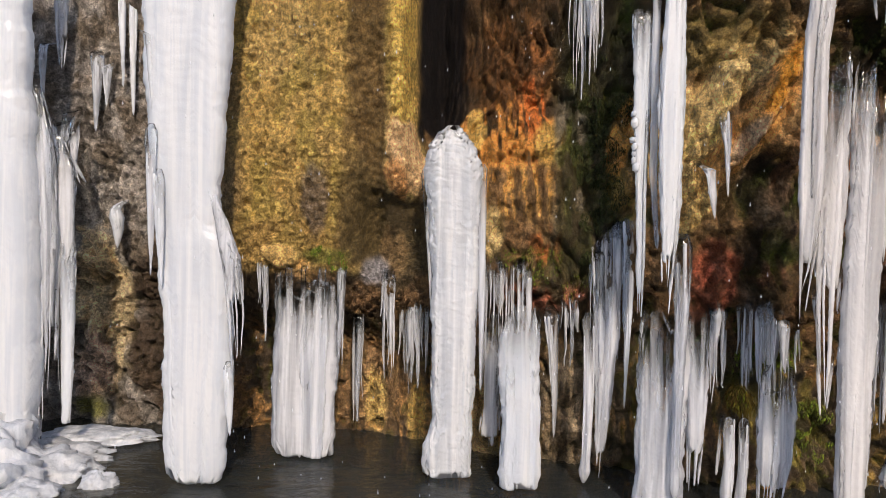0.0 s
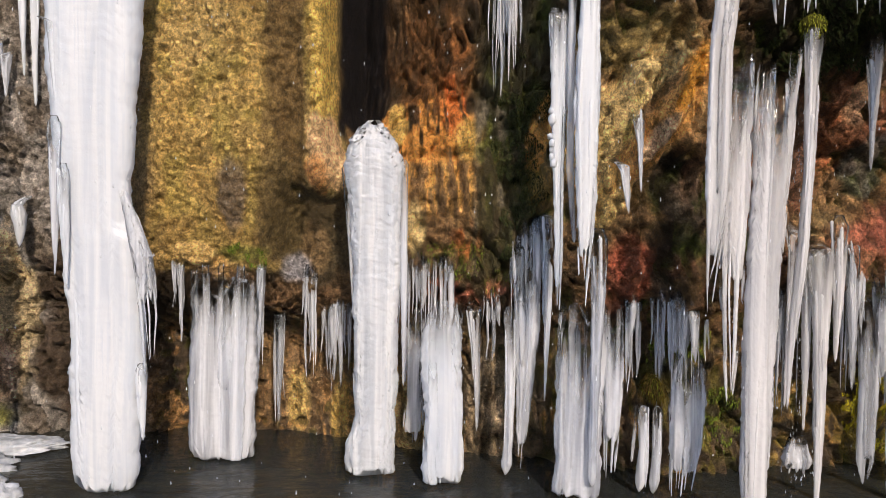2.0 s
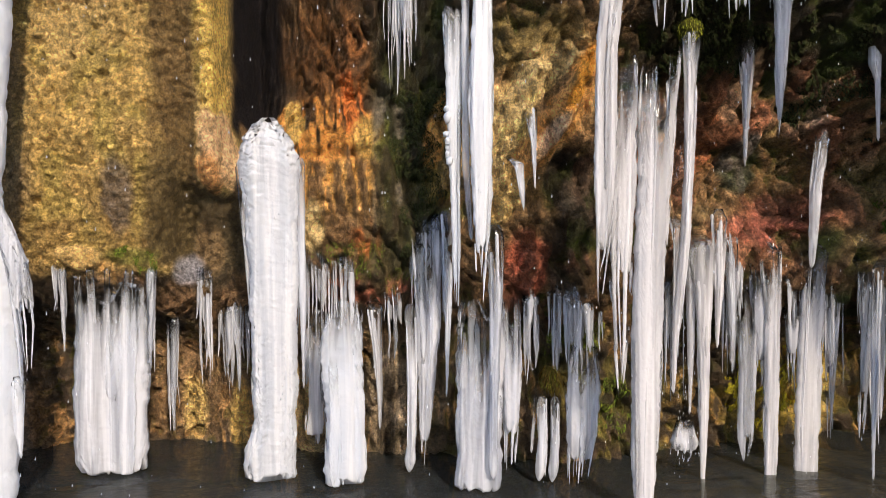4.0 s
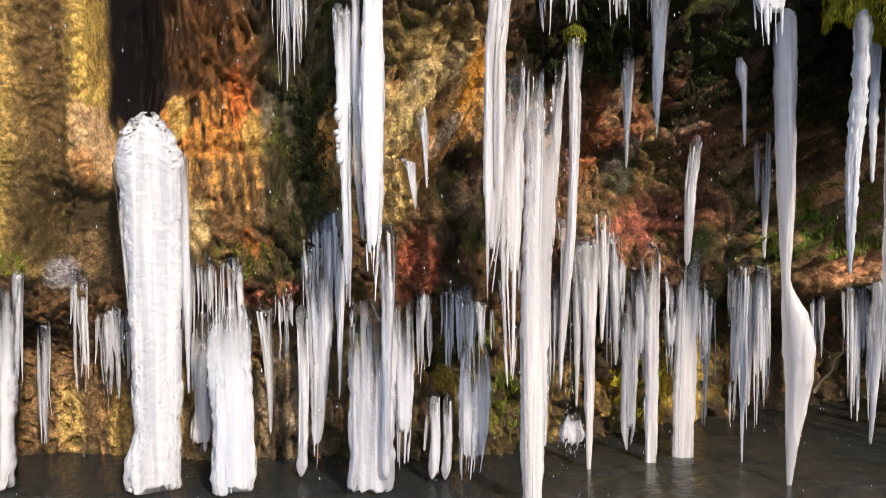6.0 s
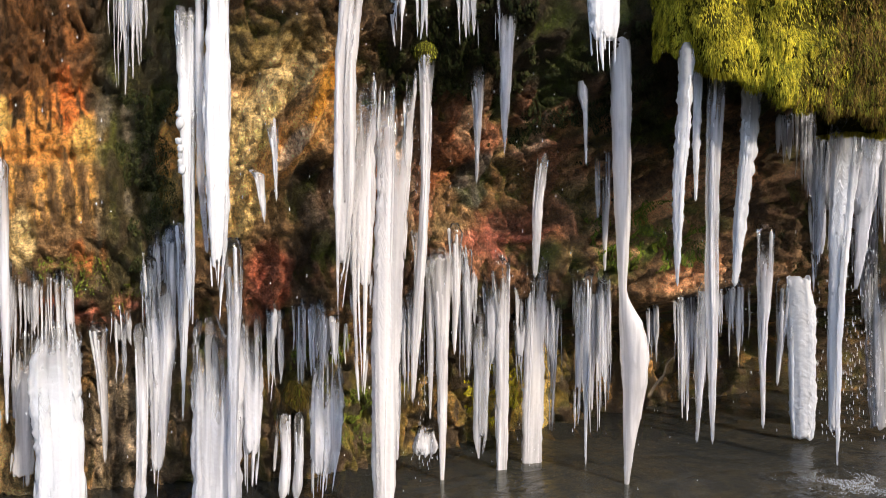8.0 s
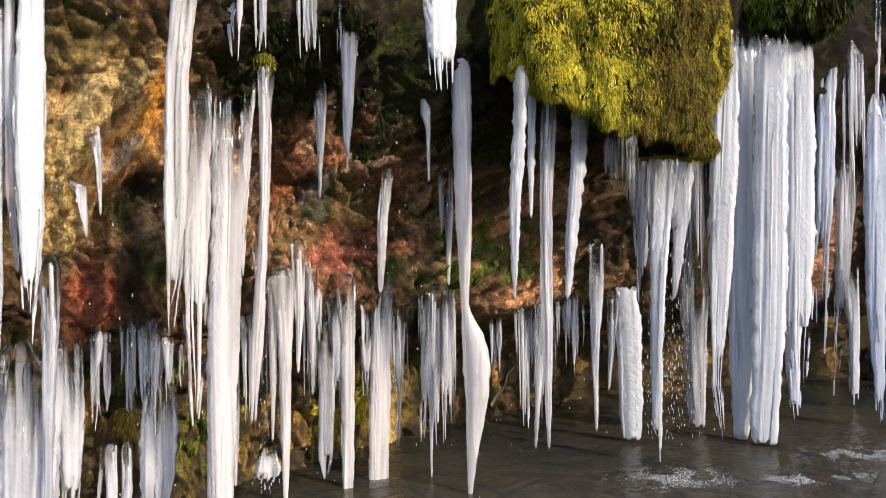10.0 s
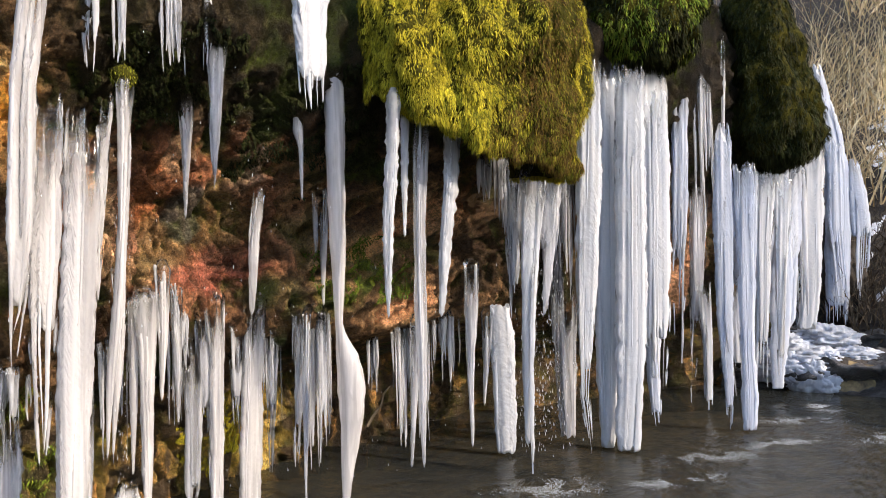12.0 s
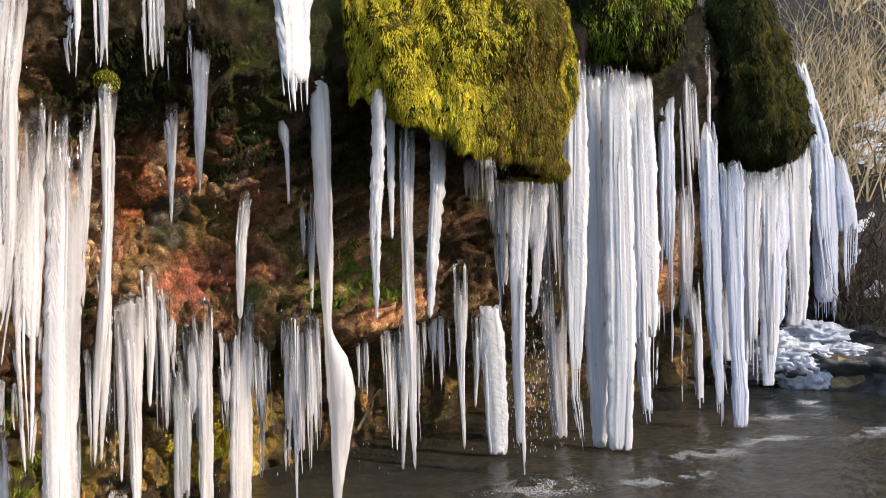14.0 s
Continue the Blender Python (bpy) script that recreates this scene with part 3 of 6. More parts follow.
verts = np.concatenate([verts, back])
bidx = n0 + np.arange(nxn)
quads = np.concatenate([quads, np.stack([top[:-1], top[1:], bidx[1:], bidx[:-1]], -1)])
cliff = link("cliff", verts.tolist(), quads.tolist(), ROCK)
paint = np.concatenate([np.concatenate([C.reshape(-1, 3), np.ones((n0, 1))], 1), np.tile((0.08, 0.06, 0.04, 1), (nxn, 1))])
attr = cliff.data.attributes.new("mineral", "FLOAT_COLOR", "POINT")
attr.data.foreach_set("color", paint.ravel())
wat = cliff.data.attributes.new("wet", "FLOAT", "POINT")
wat.data.foreach_set("value", np.concatenate([wetness.ravel(), np.zeros(nxn)]))
tagged(cliff, "overhanging tufa cliff stained ochre, rust and black with wet moss", "cliff", kind="structure")


def face(x, z):
    """The cliff's y at x and z."""
    i = min(max(int(np.searchsorted(gx, x)), 0), nxn - 1)
    k = min(max(int(np.searchsorted(gz, z)), 0), nzn - 1)
    return float(Y[i, k])


# ---- ground, pool and far bank ----
def ground_z(x, y):
    h = -0.32 + 0.06 * nz(x * 0.9, y * 0.9, 1.0) + 0.03 * nz(x * 3, y * 3, 5.0)
    h += 0.2 * max(0.0, min(1.0, (y - 3.7) / 0.8)) * max(0.0, min(1.0, 1.6 - abs(x - 3.9)))
    h += 0.24 * max(0.0, min(1.0, (y - 4.2) / 0.7)) * max(0.0, min(1.0, (-1.9 - x) / 0.4))
    shore = max(0.0, min(1.0, (1.3 - y) / 1.2)) * max(0.0, min(1.0, (6.5 - x) / 3.0))
    h += shore * 0.42
    step_x = 10.75 + 0.35 * nz(y * 0.7, 3.0, 0.0) + 0.12 * (1.5 - y) * (y < 1.5) * 0.3
    up = max(0.0, min(1.0, (x - step_x) / 0.25))
    h += up * (0.72 + 0.12 * nz(x * 1.4, y * 1.4, 9.0))
    rise = max(0.0, x - 12.4)
    h += min(rise, 14.0) * 1.0 * (0.85 + 0.2 * nz(x * 0.3, y * 0.3, 2.0)) + max(0.0, rise - 14.0) * 0.2
    h += max(0.0, -x - 5.0) * 0.2 + max(0.0, -y - 1.0) * 0.12
    return h


ax = np.unique(np.concatenate([np.linspace(-600, -40, 8), np.linspace(-40, -6, 18), np.arange(-6, 20, 0.16), np.linspace(20, 60, 24), np.linspace(60, 600, 8)]))
ay = np.unique(np.concatenate([np.linspace(-600, -40, 8), np.linspace(-40, -3, 16), np.arange(-3, 7.5, 0.16), np.linspace(7.5, 40, 14), np.linspace(40, 600, 8)]))
gv = [(float(a), float(b), ground_z(a, b) if abs(a) < 80 and abs(b) < 80 else (22.0 if a > 0 else 12.0)) for a in ax for b in ay]
m = len(ay)
gf = [(i * m + j, (i + 1) * m + j, (i + 1) * m + j + 1, i * m + j + 1) for i in range(len(ax) - 1) for j in range(m - 1)]
ground = link("ground", gv, gf, BED)
ground.data.materials.append(BANK)
ground.data.polygons.foreach_set("material_index", [1 if gv[f[0]][2] > 0.03 else 0 for f in gf])
tagged(ground, "dark stony stream bed and leaf-littered bank", "ground", kind="structure")

wx, wy = np.arange(-14, 11.4, 0.12), np.arange(-4.0, 7.4, 0.12)
wv = [(float(a), float(b), 0.006 * nz(a * 2, b * 4, 0) + 0.003 * nz(a * 7, b * 12, 4)) for a in wx for b in wy]
m = len(wy)
pool = link("water", wv, [(i * m + j, (i + 1) * m + j, (i + 1) * m + j + 1, i * m + j + 1) for i in range(len(wx) - 1) for j in range(m - 1)], WATER)
tagged(pool, "dark rippled water of a shallow stream pool", "water", kind="structure")


def lump(name, x, y, z, rx, ry, rz, mat, parent=None, seed=0.0, rough_by=0.25, freq=2.0, n=22, label=""):
    """A rounded, uneven body."""
    vs, fs = [], []
    for i in range(n + 1):
        th = math.pi * i / n
        for j in range(2 * n):
            ph = math.pi * j / n
            d = Vector((math.sin(th) * math.cos(ph), math.sin(th) * math.sin(ph), math.cos(th)))
            k = 1 + rough_by * (nz(d.x * freq + seed, d.y * freq, d.z * freq) + 0.5 * nz(d.x * freq * 3 + seed, d.y * freq * 3, d.z * freq * 3))
            vs.append((x + d.x * rx * k, y + d.y * ry * k, z + d.z * rz * k))
    w = 2 * n
    for i in range(n):
        for j in range(w):
            fs.append((i * w + j, (i + 1) * w + j, (i + 1) * w + (j + 1) % w, i * w + (j + 1) % w))
    return link(name, vs, fs, mat, parent, label)


# ---- ice ----
def tube(stations, segs, seed, crusty, wob, end_blunt, ribs=0.0):
    """Verts, faces and nearness to the root of one strand: rings round stations of (centre, width), ribbed and uneven."""
    vs, fs, head = [], [], []
    total = stations[0][0].z - stations[-1][0].z
    wmax = max(w for _, w in stations)
    rings = max(10, min(110, int(total / max(0.012, wmax * 0.28))))
    zs = [c.z for c, _ in stations]
    for k in range(rings + 1):
        z = zs[0] + (zs[-1] - zs[0]) * k / rings
        i = 0
        while i < len(zs) - 2 and z < zs[i + 1]:
            i += 1
        f = min(1.0, max(0.0, (zs[i] - z) / max(1e-6, zs[i] - zs[i + 1])))
        c = stations[i][0].lerp(stations[i + 1][0], f)
        r = 0.5 * (stations[i][1] + (stations[i + 1][1] - stations[i][1]) * f)
        left_over = (z - zs[-1]) / max(1e-6, r * 2.2 if not end_blunt else r * 0.35)
        r *= math.sqrt(max(0.02, min(1.0, left_over))) if left_over < 1 else 1.0
        up = (zs[0] - z) / max(1e-6, r * 1.2)
        r *= math.sqrt(max(0.3, min(1.0, up))) if up < 1 else 1.0
        r *= 1 + (0.1 + 0.22 * crusty) * nz(seed, z * (9 + 14 * crusty), 0.0) + 0.12 * nz(seed + 5, z * 2.3, 1.0)
        sx, sy = wob * nz(seed, 3.0, z * 2.1), wob * nz(seed, 8.0, z * 2.1)
        root = max(0.0, 1 - (zs[0] - z) / max(0.06, min(0.6, 0.5 * total))) ** 1.4
        for j in range(segs):
            a = 2 * math.pi * j / segs
            ca, sa = math.cos(a), math.sin(a)
            q = 1 + 0.18 * nz(seed + ca * 1.7, sa * 1.7, z * 1.5) + 0.1 * nz(seed + ca * 2.5, sa * 2.5, z * 14)
            q += 0.3 * crusty * nz(seed + ca * 2, sa * 2, z * 30)
            if ribs:
                q += ribs * nz(seed + ca * 6.5, sa * 6.5, z * 0.6) + ribs * 0.7 * nz(seed + ca * 15, sa * 15, z * 1.2) + 0.006 * nz(seed + ca * 3, sa * 3, z * 38)
            if r > 0.004:
                q += (0.0028 * nz(seed + ca * 4, sa * 4, z * 46) + 0.0022 * nz(seed + ca * 8.8, sa * 8.8, z * 95)) / max(r, 0.01)
            vs.append((c.x + sx + r * q * ca, c.y + sy + r * q * sa, z))
            head.append(root)
    for k in range(rings):
        for j in range(segs):
            n = (j + 1) % segs
            fs.append((k * segs + j, (k + 1) * segs + j, (k + 1) * segs + n, k * segs + n))
    fs.append(tuple(range(segs)))
    fs.append(tuple(rings * segs + j for j in reversed(range(segs))))
    return vs, fs, head


def slab(stations, seed, thin, ragged, frayed_top, grooves=1.0, ribs=0.003, frost=0.0012):
    """A sheet of grown-together ice: stations of (height, sideways, width), flat-fronted, creased, with frayed edges, hem and brow."""
    segs = 60
    rng = random.Random(int(seed * 10))
    z0, z1 = stations[0][0], stations[-1][0]
    rings = max(24, min(210, int((z0 - z1) / 0.011)))
    wmax = max(s[2] for s in stations)
    vs, fs, head = [], [], []
    cross = []
    for j in range(segs):
        a = 2 * math.pi * j / segs
        c, q = math.cos(a), math.sin(a)
        cross.append((math.copysign(abs(c) ** 0.7, c), math.copysign(abs(q) ** 0.8, q)))
    hem, brow = [], []
    for c, q in cross:
        u = c * wmax * 0.5
        v = q * 0.1
        hem.append(ragged * max(0.0, 0.2 + 0.8 * nz(u * 7 + seed, v * 9, 1.0) + 0.6 * nz(u * 24 + seed, v * 30, 2.0) + 0.5 * nz(u * 70 + seed, v * 60, 3.0)))
        brow.append(frayed_top * max(0.0, 0.3 + nz(u * 8 + seed, v * 5, 7.0) + 0.5 * nz(u * 26 + seed, v * 9, 8.0)))
    for k in range(rings + 1):
        f = k / rings
        for j, (c, q) in enumerate(cross):
            zt, zb = z0 - brow[j], z1 + hem[j]
            z = zt + (zb - zt) * f
            o, w = cut(stations, z)
            hang = 1.0 if f < 1.0 else 0.86
            crown = 1.0 if f > 0.03 else 0.55 + 15 * f
            e = (0.02 * nz(seed, 2.0 + 9 * (c > 0), z * 4) + 0.014 * nz(seed, 3.0 + 9 * (c > 0), z * 15) + (0.014 * max(0.0, nz(seed + 3 * q, 4.0 + 9 * (c > 0), z * 33)) + 0.006 * nz(seed + 5 * q, 5.0 + 9 * (c > 0), z * 60)) * max(0.1, nz(seed, 6.0 + 9 * (c > 0), z * 2.3) * 2.2)) * min(1.0, w * 5)
            x = 0.5 * w * c * hang + e * c
            y = 0.5 * w * thin * q * hang * crown
            if q < 0:
                g = nz(x * 13 + seed, 1.0, z * 0.8)
                y += grooves * (0.008 * g + ribs * nz(x * 36 + seed, 2.0, z * 0.5) + 0.002 * nz(x * 30, seed, z * 21) + 0.002 * nz(x * 70, seed, z * 60)) * min(1.0, w * 5)
            j2 = frost * (1.0 + 3.0 * (frost > 0.002) * max(0.0, 1 - 6 * f))
            vs.append((o + x + rng.uniform(-1, 1) * j2 * 1.6, y + rng.uniform(-1, 1) * j2, z + rng.uniform(-1, 1) * j2 * (0 < k < rings)))
            head.append(max(0.0, 1 - (zt - z) / max(0.06, min(0.5, 0.4 * (z0 - z1)))) ** 1.4)
    for k in range(rings):
        for j in range(segs):
            n = (j + 1) % segs
            fs.append((k * segs + j, (k + 1) * segs + j, (k + 1) * segs + n, k * segs + n))
    fs.append(tuple(rings * segs + j for j in reversed(range(segs))))
    return vs, fs, head


def turned(vs, side, deep, low):
    return [(side.x * a + deep.x * b, side.y * a + deep.y * b, c - low) for a, b, c in vs]


def cut(stations, z):
    """Sideways place and width at a height between the stations."""
    k = 0
    while k < len(stations) - 2 and z < stations[k + 1][0]:
        k += 1
    (za, oa, wa), (zb, ob_, wb) = stations[k], stations[k + 1]
    f = min(1.0, max(0.0, (za - z) / max(1e-6, za - zb)))
    return oa + (ob_ - oa) * f, wa + (wb - wa) * f


def rooted(top, width, x, y, low, deep):
    """Stations by which a strand's head runs back to the rock behind it, if there is any near."""
    for i in range(1, 11):
        q = top + deep * (0.03 * i)
        if y + q.y >= face(x + q.x, low + q.z + 0.06):
            return [(q + deep * 0.05 + Vector((0, 0, 0.05 + 0.18 * i * 0.03)), width * 0.7), (top + deep * (0.012 * i) + Vector((0, 0, 0.03)), width * 0.95)]
    return []


GROUP = ""
COUNT = [0]
REST = ([], [], [])


def ice(name, x, y, turn, stations, n, mat, rag, label):
    """A piece of hanging ice: one icicle, or n strands grown together. Stations: height, sideways offset, width."""
    COUNT[0] += 1
    rng = random.Random(COUNT[0])
    side = Vector((math.cos(radians(turn)), math.sin(radians(turn)), 0))
    deep = Vector((-side.y, side.x, 0))
    crusty = 1.0 if mat == "crust" else 0.0
    low = stations[-1][0]
    if n == 1:
        st = [(side * o + Vector((0, 0, z - low)), w) for z, o, w in stations]
        st = rooted(st[0][0], st[0][1], x, y, low, deep) + st
        vs, fs, hd = tube(st, 14, COUNT[0] * 3.7, crusty, 0.005, False, ribs=0.07)
        wide = max(w for _, w in st)
        if wide < 0.055 or label.endswith("bulb"):
            ob = link(name, vs, fs, ICE[mat], head=hd)
            ob.location = (x, y, low)
            return tagged(ob, label, "icicle", GROUP)
        root = thing(name, (x, y, low), label, "icicle", GROUP)
        link("core", vs, fs, ICE[mat], root, head=hd)
        for i in range(4):
            s = rng.uniform(-0.46, 0.46)
            a, b = rng.uniform(0.0, 0.35), rng.uniform(0.45, 0.97)
            z0 = st[0][0].z
            part_st = []
            for k in range(5):
                z = z0 * (1 - a - (b - a) * k / 4)
                n2 = 0
                while n2 < len(st) - 2 and z < st[n2 + 1][0].z:
                    n2 += 1
                f = min(1.0, max(0.0, (st[n2][0].z - z) / max(1e-6, st[n2][0].z - st[n2 + 1][0].z)))
                c = st[n2][0].lerp(st[n2 + 1][0], f)
                w = st[n2][1] + (st[n2 + 1][1] - st[n2][1]) * f
                part_st.append((Vector((c.x, c.y, z)) + side * (s * w) - deep * (0.42 * w * math.sqrt(1 - 4 * s * s * 0.9)), wide * (0.2 if k < 4 else 0.05) * rng.uniform(0.6, 1.2)))
            vs, fs, hd = tube(part_st, 7, COUNT[0] * 9.1 + i * 3.3, 0.1, 0.004, False)
            link("strand", vs, fs, ICE[mat], root, head=[0.0] * len(vs))
        return root
    root = thing(name, (x, y, low), label, "ice column", GROUP)
    height = stations[0][0] - low
    wide = max(w for _, _, w in stations)
    # the fused body
    solid = "frosted" in label or "massive" in label or "square" in label or "mass " in label
    broad = wide > 0.13
    blunt = rag < 0.05
    stop = low if blunt else low + min(0.45, rag * 1.5) * height
    run = [st for st in stations if st[0] > stop + 0.02] + [(stop, *cut(stations, stop))]
    if len(run) > 1:
        if not blunt:
            run[-1] = (run[-1][0], run[-1][1], run[-1][2] * 0.75)
        hem = 0.11 * min(1.0, wide * 3) if blunt else min(0.4, 0.5 * rag) * height
        vs, fs, hd = slab(run, COUNT[0] * 7.1, 0.42 if broad else 0.7, hem, 0.07 if solid else 0.2 * min(height, 1.5), 3.0 if crusty else 1.4 if solid else 1.0, 0.003 if solid else 0.013, 0.003 if crusty else 0.002 if solid else 0.0012)
        link("ice_body", turned(vs, side, deep, low), fs, ICE[mat], root, head=[0.0] * len(vs) if solid else hd)
    # tongues frozen on to its front
    if broad and not solid and rag > 0.025:
        for i in range(1 + int(wide * 3)):
            s = rng.uniform(-0.36, 0.36)
            share = rng.uniform(0.16, 0.34)
            zt = stations[0][0] - height * rng.uniform(0.0, 0.55) ** 1.3
            zb = max(stop if blunt else low, zt - height * rng.uniform(0.3, 0.9))
            if blunt and rng.random() < 0.5:
                zb = low
            if zt - zb < 0.12:
                continue
            tongue = []
            for q in range(6):
                z = zt + (zb - zt) * q / 5
                o, w = cut(stations, z)
                tongue.append((z, o + s * w, w * share * (0.6, 0.85, 1.0, 1.0, 0.9, 0.75 if zb == low else 0.3)[q]))
            vs, fs, hd = slab(tongue, COUNT[0] * 3.1 + i * 17.3, 0.32, 0.03 if zb == low else 0.1, 0.2, 0.5)
            back = 0.2 * max(0.0, 1 - 4 * s * s) ** 0.35
            vs = [(a, b - back * wide * 0.9, c) for a, b, c in vs]
            link("tongue", turned(vs, side, deep, low), fs, ICE[mat], root, head=[0.8 * h for h in hd])
    many = max(2, int(n * (0.5 if solid else 0.9)))
    for i in range(many):
        s = (i + 0.5) / many - 0.5
        s += rng.uniform(-0.4, 0.4) / many
        fat = min(0.6, rng.choice((0.25, 0.4, 0.7, 1.0) if broad else (0.4, 0.7, 1.1, 1.6)) * rng.uniform(0.8, 1.2) / n)
        depth = 0.3 * fat - max(0.0, 1 - 4 * s * s) ** 0.35 * 0.21 * rng.uniform(0.75, 1.0)
        stop = low + rag * height * rng.random() ** 1.5 * (1.6 if abs(s) > 0.3 else 1.0)
        begin = stations[0][0] - 0.25 * height * rng.random() ** 2
        st = []
        for z, o, w in stations:
            z = min(z, begin)
            if z < stop + 0.01:
                continue
            st.append((side * (o + s * w * 0.93) + deep * (depth * w) + Vector((0, 0, z - low)), w * fat))
        last = stations[-1]
        taper = 0.8 if rag < 0.05 else rng.uniform(0.2, 0.5)
        st.append((side * (last[1] + s * last[2] * 0.93) + deep * (depth * last[2]) + Vector((0, 0, stop - low)), last[2] * fat * taper))
        if len(st) < 2:
            continue
        st = rooted(st[0][0], st[0][1], x, y, low, deep) + st
        vs, fs, hd = tube(st, 10, COUNT[0] * 5.3 + i * 11.9, crusty, 0.008, rag < 0.05)
        link("strand", vs, fs, ICE[mat], root, head=hd)
    # small spurs along both flanks
    for i in range(4 + int(height * 5)):
        s = rng.choice((-0.49, -0.46, 0.46, 0.49)) * rng.uniform(0.93, 1.04)
        zb = rng.uniform(low + 0.02, stations[0][0] - 0.15)
        zt = min(stations[0][0] - 0.02, zb + rng.uniform(0.12, 0.4))
        st = []
        for q in (zt, 0.5 * (zt + zb), zb):
            k = 0
            while k < len(stations) - 2 and q < stations[k + 1][0]:
                k += 1
            (z0, o0, w0), (z1, o1, w1) = stations[k], stations[k + 1]
            f = min(1.0, max(0.0, (z0 - q) / max(1e-6, z0 - z1)))
            o, w = o0 + (o1 - o0) * f, w0 + (w1 - w0) * f
            st.append((side * (o + s * w) + deep * (0.1 * w) + Vector((0, 0, q - low)), rng.uniform(0.008, 0.024) * (0.4 if q == zb else 1.0)))
        vs, fs, hd = tube(st, 6, COUNT[0] * 1.3 + i * 7.7, 0.2, 0.004, False)
        link("spur", vs, fs, ICE[mat], root, head=hd)
    return root


def icicle_row(a, b, z_low, z_high, n, width, mat, label):
    """Separate icicles along a rock lip from a to b, with tips between two heights."""
    whole = n
    for i in range(int(n * 3.2)):
        COUNT[0] += 1
        rng = random.Random(COUNT[0])
        f = 0.5 * rng.random() + 0.5 * (i % whole + rng.uniform(0.0, 1.0)) / whole
        p = Vector(a).lerp(Vector(b), f)
        eye = Vector((0.45, 0.2, 1.6))
        grow = 1.0
        while grow < 1.25 and eye.y + (p.y - eye.y) * grow < face(eye.x + (p.x - eye.x) * grow, eye.z + (p.z - eye.z) * grow) - 0.03:
            grow += 0.01
        if grow < 1.24:
            p = eye + (p - eye) * grow
        else:
            grow = 1.0
        y = p.y + rng.uniform(-0.04, 0.02)
        z1 = eye.z + (z_low + (z_high - z_low) * (1.0 - 1.15 * rng.random() ** 1.6) - eye.z) * grow
        w = width * rng.choice((0.3, 0.45, 0.6, 0.9, 1.2) if i < whole else (0.2, 0.3, 0.4, 0.55)) * rng.uniform(0.8, 1.2) * grow
        hgt = p.z - z1
        if hgt < 0.05:
            continue
        st = [(Vector((0, 0.06, hgt + 0.12)), w * 1.0), (Vector((0, 0.0, hgt)), w * 1.3), (Vector((0, 0, hgt * 0.75)), w * 1.05), (Vector((rng.uniform(-1, 1) * 0.01, 0, hgt * 0.3)), w * 0.8), (Vector((rng.uniform(-1, 1) * 0.012, 0, 0)), w * 0.25)]
        vs, fs, hd = tube(st, 8, COUNT[0] * 2.9, 0.15, 0.006, False)
        if i >= whole:
            k0 = len(REST[0])
            REST[0].extend([(a + p.x, b + y, c + z1) for a, b, c in vs])
            REST[1].extend([tuple(q + k0 for q in fc) for fc in fs])
            REST[2].extend(hd)
            continue
        ob = link("icicle", vs, fs, ICE[mat], head=hd)
        ob.location = (p.x, y, z1)
        tagged(ob, label, "icicle", label.replace("icicle", "icicles"))


GROUP = "frozen columns"
ice("ice_column", -3.188, 5.026, 1.9, ((3.81, -0.055, 0.839), (3.19, -0.059, 0.739), (2.61, -0.040, 0.763), (2.03, -0.013, 0.803), (1.32, 0.004, 0.820), (0.78, 0.018, 0.836), (0.07, 0.000, 0.783), (-0.02, 0.0, 0.8)), 9, "white", 0.02, "thick white frozen ice mass draped over grey rock")
ice("ice_column", -2.756, 5.087, 1.9, ((2.63, -0.099, 0.086), (2.31, -0.052, 0.157), (1.65, -0.011, 0.158), (0.86, 0.003, 0.134), (0.22, 0.000, 0.095)), 5, "milky", 0.2, "milky ice strands fused beside the frozen mass")
ice("ice_column", -2.686, 5.187, 1.9, ((2.31, -0.084, 0.096), (2.05, -0.029, 0.185), (1.45, -0.012, 0.153), (0.85, -0.004, 0.105), (0.28, 0.000, 0.048)), 4, "milky", 0.3, "ragged milky ice strands over tan rock")
ice("ice_column", -2.626, 5.133, 1.9, ((1.53, -0.002, 0.103), (0.85, 0.008, 0.072), (0.26, 0.000, 0.056)), 2, "white", 0.03, "narrow white ice strip hanging beside the frozen mass")
ice("ice_column", -1.556, 4.742, 1.9, ((3.65, -0.086, 0.752), (3.11, -0.090, 0.597), (2.38, -0.084, 0.500), (1.66, -0.069, 0.407), (1.55, -0.013, 0.458), (0.93, 0.011, 0.444), (0.50, 0.011, 0.415), (0.01, 0.000, 0.335)), 10, "white", 0.03, "massive white ice column reaching down to the pool")
ice("icicle", -1.811, 4.619, 1.9, ((2.29, -0.005, 0.071), (1.72, 0.003, 0.042), (1.34, 0.002, 0.007)), 1, "milky", 0, "thin icicle fused beside the massive ice column")
ice("icicle", -1.750, 4.619, 1.9, ((2.01, -0.011, 0.071), (1.58, -0.001, 0.050), (1.27, 0.012, 0.011)), 1, "white", 0, "thin icicle fused beside the massive ice column")
ice("ice_column", -1.233, 4.581, 1.9, ((1.85, -0.17, 0.04), (1.62, -0.1, 0.08), (1.45, -0.05, 0.12), (1.10, -0.01, 0.11), (0.62, 0.0, 0.05)), 8, "milky", 0.5, "ragged side icicle of the massive ice column")
ice("icicle", -1.281, 4.574, 1.9, ((0.82, -0.006, 0.063), (0.54, -0.001, 0.049), (0.36, 0.007, 0.011)), 1, "white", 0, "short side icicle low on the ice column")
ice("ice_column", -0.989, 5.374, 1.9, ((1.37, 0.010, 0.503), (1.03, 0.009, 0.458), (0.53, -0.011, 0.475), (0.16, -0.007, 0.454), (0.01, 0.000, 0.413)), 7, "milky", 0.04, "short broad ice column hanging under the ochre pillar")
